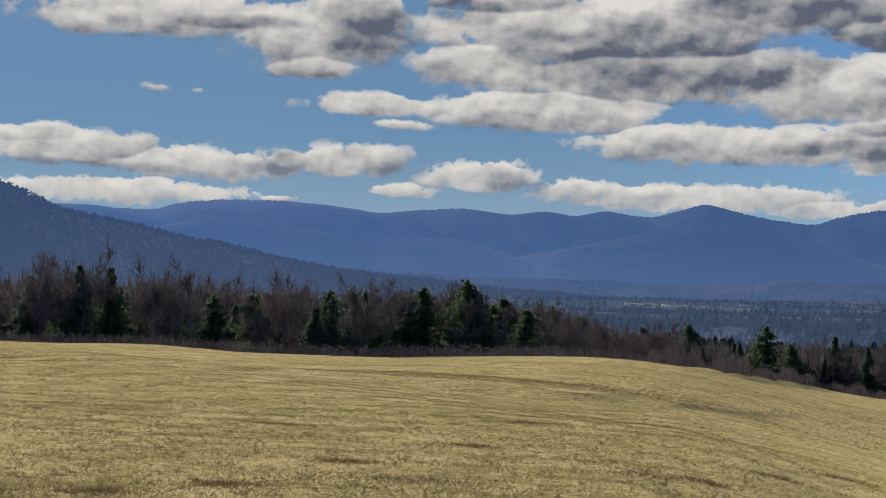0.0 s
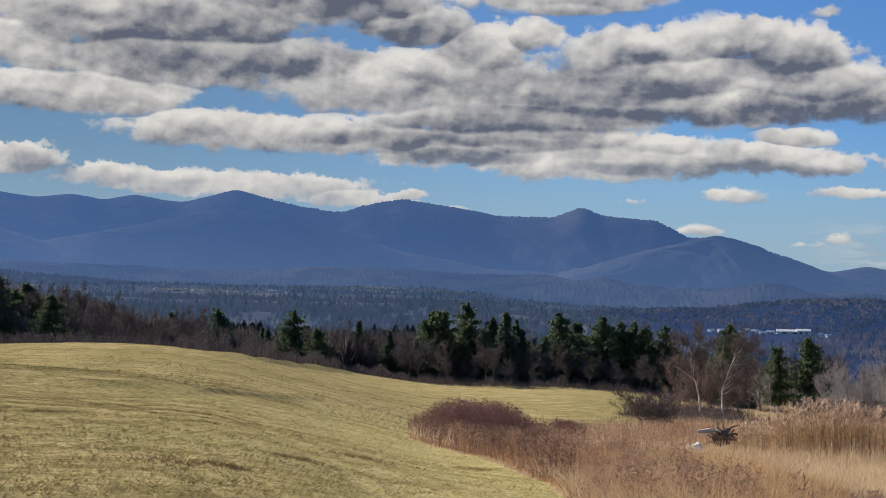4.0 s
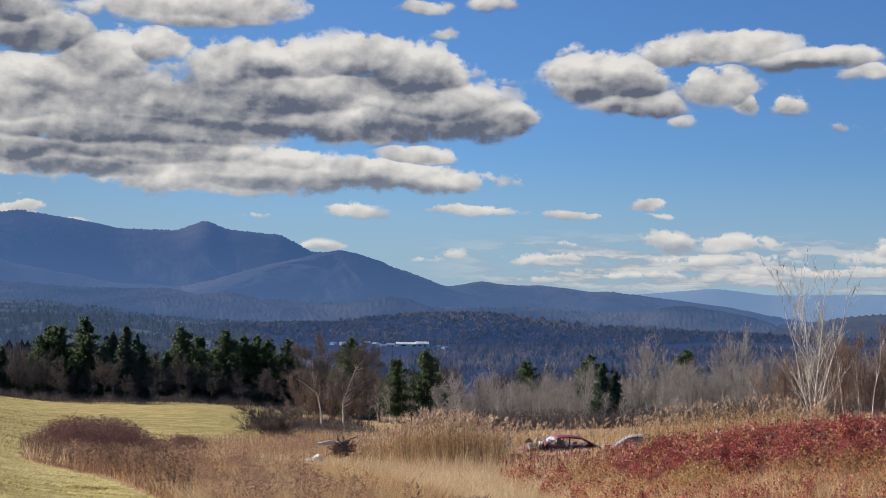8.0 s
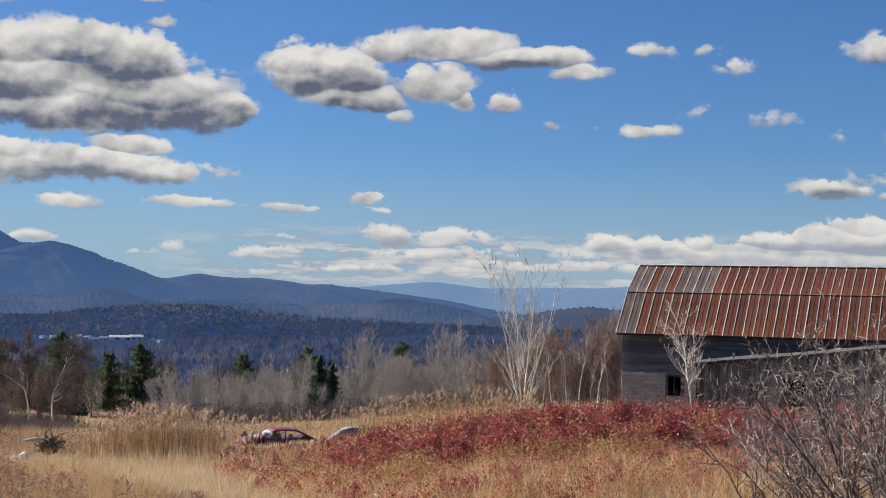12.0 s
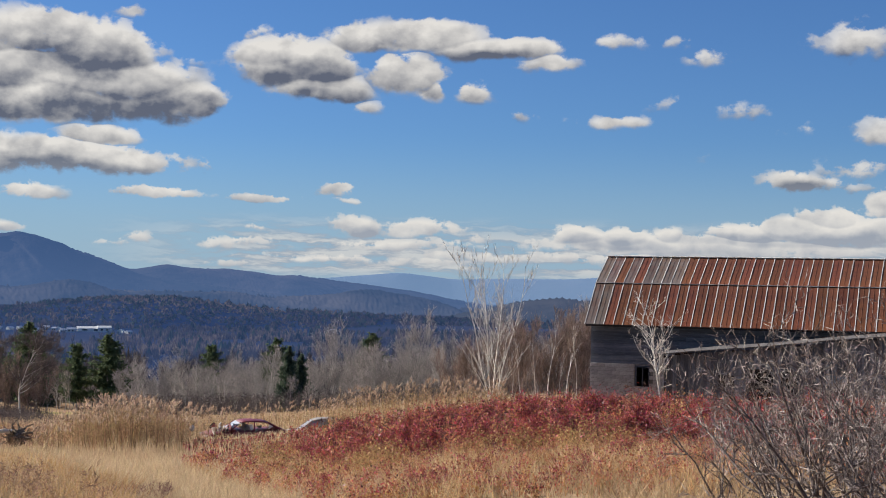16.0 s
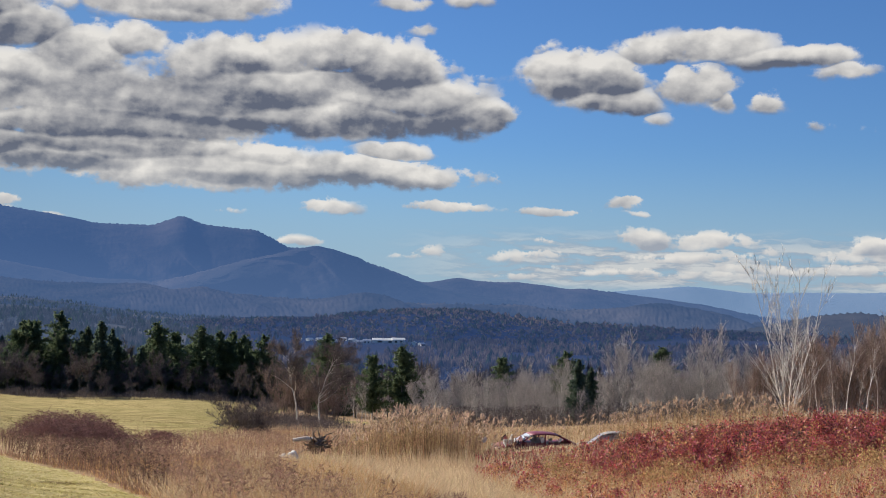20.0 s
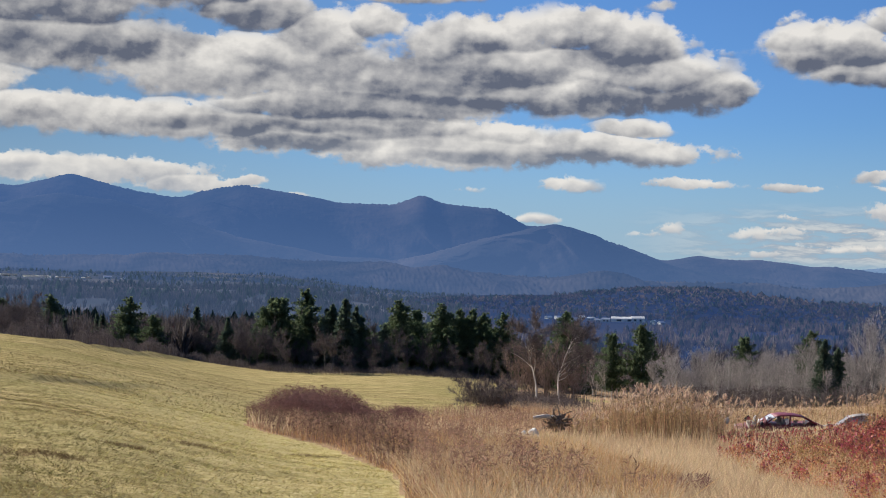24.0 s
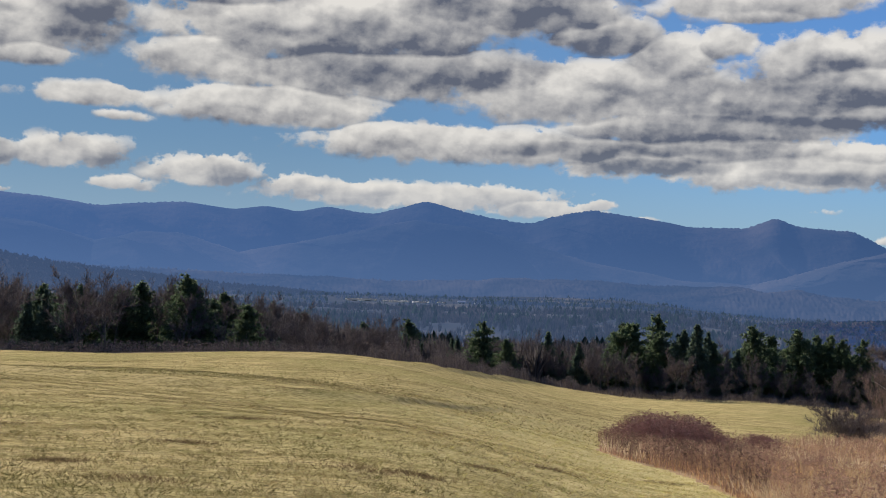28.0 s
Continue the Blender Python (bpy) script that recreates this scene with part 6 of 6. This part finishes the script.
# golden tufts standing out of the undergrowth
GOLD = surface("golden dry tuft", (.62, .45, .25), (.52, .34, .17), .8, .8, 0, (.72, .58, .38), 4.0, island=.4, through_light=.3)
TAWNY = surface("tawny dry leaves", (.42, .27, .12), (.32, .18, .085), .8, .8, 0, (.56, .41, .20), 5.0, island=.5, through_light=.3)
tuft_az = np.repeat(g.uniform(38, 60, 60), 160)
tuft_r = np.repeat(np.interp(tuft_az[::160], (38, 41, 44, 47, 51, 60), (36, 27, 25, 26, 27, 26)) + g.uniform(-7, 7, 60), 160)
tx, ty = tuft_r * np.sin(np.radians(tuft_az)) + g.normal(size=len(tuft_az)) * .28, tuft_r * np.cos(np.radians(tuft_az)) + g.normal(size=len(tuft_az)) * .28
blades("tall_grass", "golden tufts of dry grass among red undergrowth", "grass", np.stack([tx, ty, height(tx, ty)], 1), .5, .012, .5, GOLD, 81)
az = np.repeat(g.uniform(37, 52, 26), 26) + g.normal(size=676) * .45
r = np.repeat(np.interp(az[::26], (37, 41, 44, 47, 52), (39, 31, 29, 30, 31)) + g.uniform(-3, 4, 26), 26) + g.normal(size=676) * .5
weeds("tawny_brush", "tawny leafy brush before the red shrubs", az, r, .75, TAWNY, 82, 14, .010)
bx, by, _ = spot(28.6, 56)
c = g.normal(size=(900, 2)) * [.9, .5]
blades("grass", "green grass growing round the stump", "grass", np.stack([bx + c[:, 0], by + c[:, 1], height(bx + c[:, 0], by + c[:, 1])], 1), .34, .014, .5, LUSH_GRASS, 83)
# brush along the foot of the woods
az = g.uniform(8, 27.5, 9000)
weeds("edge_brush", "dark red-brown brush along the foot of the wood", az, crest(az) + np.interp(az, (8, 13, 18), (30, 12, 4)) + g.uniform(0, 20, len(az)), np.interp(az, (8, 14, 18, 27), (2.6, 2.0, 1.3, 1.2)) * (.7 + .4 * np.sin(az * 5.1) * np.sin(az * 2.3)), TWIG_BROWN, 23, 6, .05)
az = g.uniform(31.5, 52, 7000)
weeds("edge_brush", "grey-brown brush along the foot of the thicket", az, g.uniform(158, 176, len(az)), 2.2, TWIG_BROWN, 24, 5, .04)
az = 27.9 + np.clip(g.normal(size=2600) * 1.15, -2.8, 2.6)
weeds("edge_brush", "tangled brush round the crooked birches", az, g.uniform(124, 168, len(az)), np.interp(az, (24.8, 26.5, 29, 30.5), (.3, .7, 1.1, .4)), TWIG_BROWN, 26, 8, .04)
az = g.uniform(-20, 11, 6000)
weeds("edge_brush", "dark brush along the foot of the left wood", az, g.uniform(176, 196, len(az)), 2.4, TWIG_BROWN, 25, 7, .07)


def reeds(name, label, az, r, hi, seed):
    rng = np.random.default_rng(seed)
    b = spots(az, r)
    n = len(b)
    h = hi * rng.uniform(.55, 1.12, n)
    bend = rng.normal(size=(n, 2)) * .10 + [.015, .01]
    t = b + np.stack([bend[:, 0] * h, bend[:, 1] * h, h], 1)
    stems = [spikes(b - [0, 0, .05], t, np.full(n, .03), rng)]
    for k in range(3):
        u = rng.uniform(.15, .85, (n, 1))
        q = b + (t - b) * u
        e = q + np.stack([rng.normal(size=n) * .22, rng.normal(size=n) * .22, rng.uniform(-.05, .35, n)], 1)
        stems.append(spikes(q, e, np.full(n, .024), rng))
    v, f = joined(*stems)
    tagged(new(name, quick_mesh(name, v, f, REED)), label, "reeds", kind="stuff")
    plumes = []
    top = rng.random(n) < .30
    tt, hh = t[top], h[top]
    nod = np.stack([bend[top, 0] + .05, bend[top, 1], np.full(top.sum(), .25)], 1)
    for k in range(9):
        u = rng.uniform(-.10, .18, (len(tt), 1))
        q = tt + nod * u * 1.0 + rng.normal(size=tt.shape) * .025
        e = q + nod * rng.uniform(.3, .75, (len(tt), 1)) + rng.normal(size=tt.shape) * [.035, .035, .04]
        plumes.append(spikes(e, q, rng.uniform(.028, .055, len(tt)), rng))
    v, f = joined(*plumes)
    tagged(new("reed_plumes", quick_mesh("reed_plumes", v, f, PLUME)), "pale feathery seed plumes of the " + name.replace("_", " "), "reeds", kind="stuff")


n = 1700
az = np.clip(g.normal(size=n) * 1.6 + 32.2, 29.4, 36.2)
reeds("reeds", "dense stand of tall straw-coloured reeds", az, 60 + g.uniform(-4.5, 6, n), 1.86 * np.interp(az, (29.3, 30.5, 32, 34, 36.3), (.45, .75, 1.0, .92, .7)), 11)
n = 1000
az = g.uniform(40.2, 47.0, n)
reeds("reeds", "tall reeds behind the red shrubs", az, 77 + g.uniform(-4, 6, n), 1.68 * np.interp(az, (40, 41, 45, 47), (.8, 1, 1, .85)), 12)
n = 900
az = g.uniform(33, 40.5, n)
reeds("reeds", "short reeds around the wrecked cars", az, 100 + g.uniform(-4, 16, n), 1.5, 13)

# ---------------------------------------------------------------- stump, rocks, far buildings
STUMP = surface("rotting root wood", (.16, .12, .09), (.25, .195, .15), 3, .95, .02, (.03, .025, .02), 9.0)
PALE_LOG = surface("bleached log", (.72, .66, .58), (.58, .52, .45), 3, .8, .005, (.35, .3, .25), 10.0)
WHITE_STONE = surface("white limestone", (.72, .70, .66), (.55, .53, .5), 3, .8, .01, (.40, .38, .35), 9.0)
WHITE_WALL = surface("white painted wall", (.75, .75, .74), (.65, .65, .65), .3, .7)
GREY_ROOF = surface("pale metal far roof", (.75, .76, .78), (.6, .61, .63), .3, .35, metal=.7)
WHITE_SHEET = surface("white greenhouse sheeting", (.85, .85, .84), (.8, .8, .8), .3, .6, through_light=.75)


def lump(name, label, category, m, size, material, seed, rough=.25, sub=3):
    bm = bmesh.new()
    bmesh.ops.create_icosphere(bm, subdivisions=sub, radius=1)
    for v in bm.verts:
        n1 = noise.noise(v.co * 1.3 + Vector((seed, 0, 0))) + .5 * noise.noise(v.co * 3.1 + Vector((0, seed, 0)))
        v.co *= 1 + rough * n1
        v.co = Vector((v.co.x * size[0], v.co.y * size[1], v.co.z * size[2]))
    me = bpy.data.meshes.new(name)
    bm.to_mesh(me)
    bm.free()
    me.materials.append(material)
    ob = new(name, me)
    ob.matrix_world = m
    return tagged(ob, label, category)


lump("white_rock", "white limestone rock lying in the dry grass", "rock", pose(*spot(27.83, 54.0, .36), 0, 0, 20), (.2, .17, .23), WHITE_STONE, 3)
lump("white_rock", "small white stone beside the larger rock", "rock", pose(*spot(27.45, 54.5, .3)), (.14, .12, .16), WHITE_STONE, 7)
root = new("uprooted_stump")
root.matrix_world = pose(*spot(28.75, 57.5), 0, 0, -28)
tagged(root, "dark uprooted stump with tangled roots and bleached log", "stump")
core = lump("root_ball", "", "", pose(0, 0, .62), (.32, .24, .30), STUMP, 5, .6)
for key in list(core.keys()):
    del core[key]
core.parent = root
core.matrix_local = pose(0, 0, .62)
rs = np.random.default_rng(8)
pa, pb, ra2, rb2 = [], [], [], []
for k in range(26):
    a, e = rs.uniform(0, 6.28), rs.uniform(-.5, .9)
    d = np.array([math.cos(a) * math.cos(e), math.sin(a) * math.cos(e), math.sin(e)])
    p = np.array([0, 0, .62])
    for j in range(3):
        q = p + d * rs.uniform(.2, .34)
        pa.append(p)
        pb.append(q)
        ra2.append(.07 - .02 * j)
        rb2.append(.05 - .02 * j + .005)
        p, d = q, d + rs.normal(size=3) * .45
        d = d / np.linalg.norm(d)
v, f = tubes(pa, pb, ra2, rb2, 5)
part("root_tangle", quick_mesh("root_tangle", v, f, STUMP), None, root)
v, f = tubes([(-.95, -.15, .78), (-.5, -.1, .86)], [(-.5, -.1, .86), (-.05, 0, .8)], [.075, .085], [.085, .08], 8)
part("log", quick_mesh("log", v, f, PALE_LOG, None, True), None, root, "bleached broken log")


def far_house(az, r, w, d, h, turn, label="white house in the distant valley", roof=GREY_ROOF, wall=WHITE_WALL):
    root = new("far_house")
    root.matrix_world = pose(*spot(az, r, -.5), 0, 0, turn)
    tagged(root, label, "house", "houses in the valley")
    part("wall", box_bm(-w / 2, -d / 2, 0, w / 2, d / 2, h), wall, root)
    bm = bmesh.new()
    q = [bm.verts.new(p) for p in ((-w / 2 - .3, -d / 2 - .4, h), (w / 2 + .3, -d / 2 - .4, h), (w / 2 + .3, d / 2 + .4, h), (-w / 2 - .3, d / 2 + .4, h), (-w / 2 - .3, 0, h + d * .25), (w / 2 + .3, 0, h + d * .25))]
    for fc in ((0, 1, 5, 4), (2, 3, 4, 5), (1, 2, 5), (3, 0, 4), (3, 2, 1, 0)):
        bm.faces.new([q[i] for i in fc])
    part("roof", bm, roof, root)
    wb = box_bm(-w * .3, -d / 2 - .05, h * .35, -w * .12, -d / 2 - .01, h * .75)
    part("window", wb, CAR_GLASS, root)
    part("window", box_bm(w * .12, -d / 2 - .05, h * .35, w * .3, -d / 2 - .01, h * .75), CAR_GLASS, root)
    return root


far_house(11.47, 2300, 12, 8, 6, -10)
for k, (az, w) in enumerate(((7.6, 48), (8.9, 40), (9.9, 26), (10.7, 14), (12.1, 10))):
    far_house(az, 2300, w, 9, 2.6, -8, "long low white greenhouse across the valley", WHITE_SHEET, WHITE_SHEET)
for az in (29.3, 29.6, 30.2, 30.5, 27.9, 28.3, 29.9, 32.3, 28.7, 30.0, 32.6, 29.0):
    far_house(az, R.uniform(1440, 1530), R.uniform(4, 8), 5, R.uniform(2.5, 3.8), R.uniform(-60, 60))
far_house(31.7, 1500, 13, 8, 4.5, -25, "white mill building in the valley town", WHITE_WALL)
far_house(31.2, 1500, 26, 8, 3.4, -30, "long white factory building in the valley town", WHITE_WALL)
far_house(40.3, 1540, 9, 7, 5, 20)

lump("plastic_jug", "white plastic jug caught among the reeds", "jug", pose(*spot(35.1, 56.5, .78), 8, 12, 0), (.09, .09, .12), WHITE_STONE, 4, .12)
thorn = bare_tree("thorn_shrub", "small bare thorny shrub at the mown field's edge", 361, 2.6, .04, DARK_BARK, TWIG_BROWN, .02, 4, kids=(9, 7, 6), spread=(.8, .8, .9), share=(.55, .5, .45), lift=.15, bare=.08, gnarl=.16, stems=5, flare=.35)
thorn.matrix_basis = pose(*spot(25.9, 112), 0, 0, 30) @ Matrix.Diagonal((1.5, 1.5, 1.0, 1))
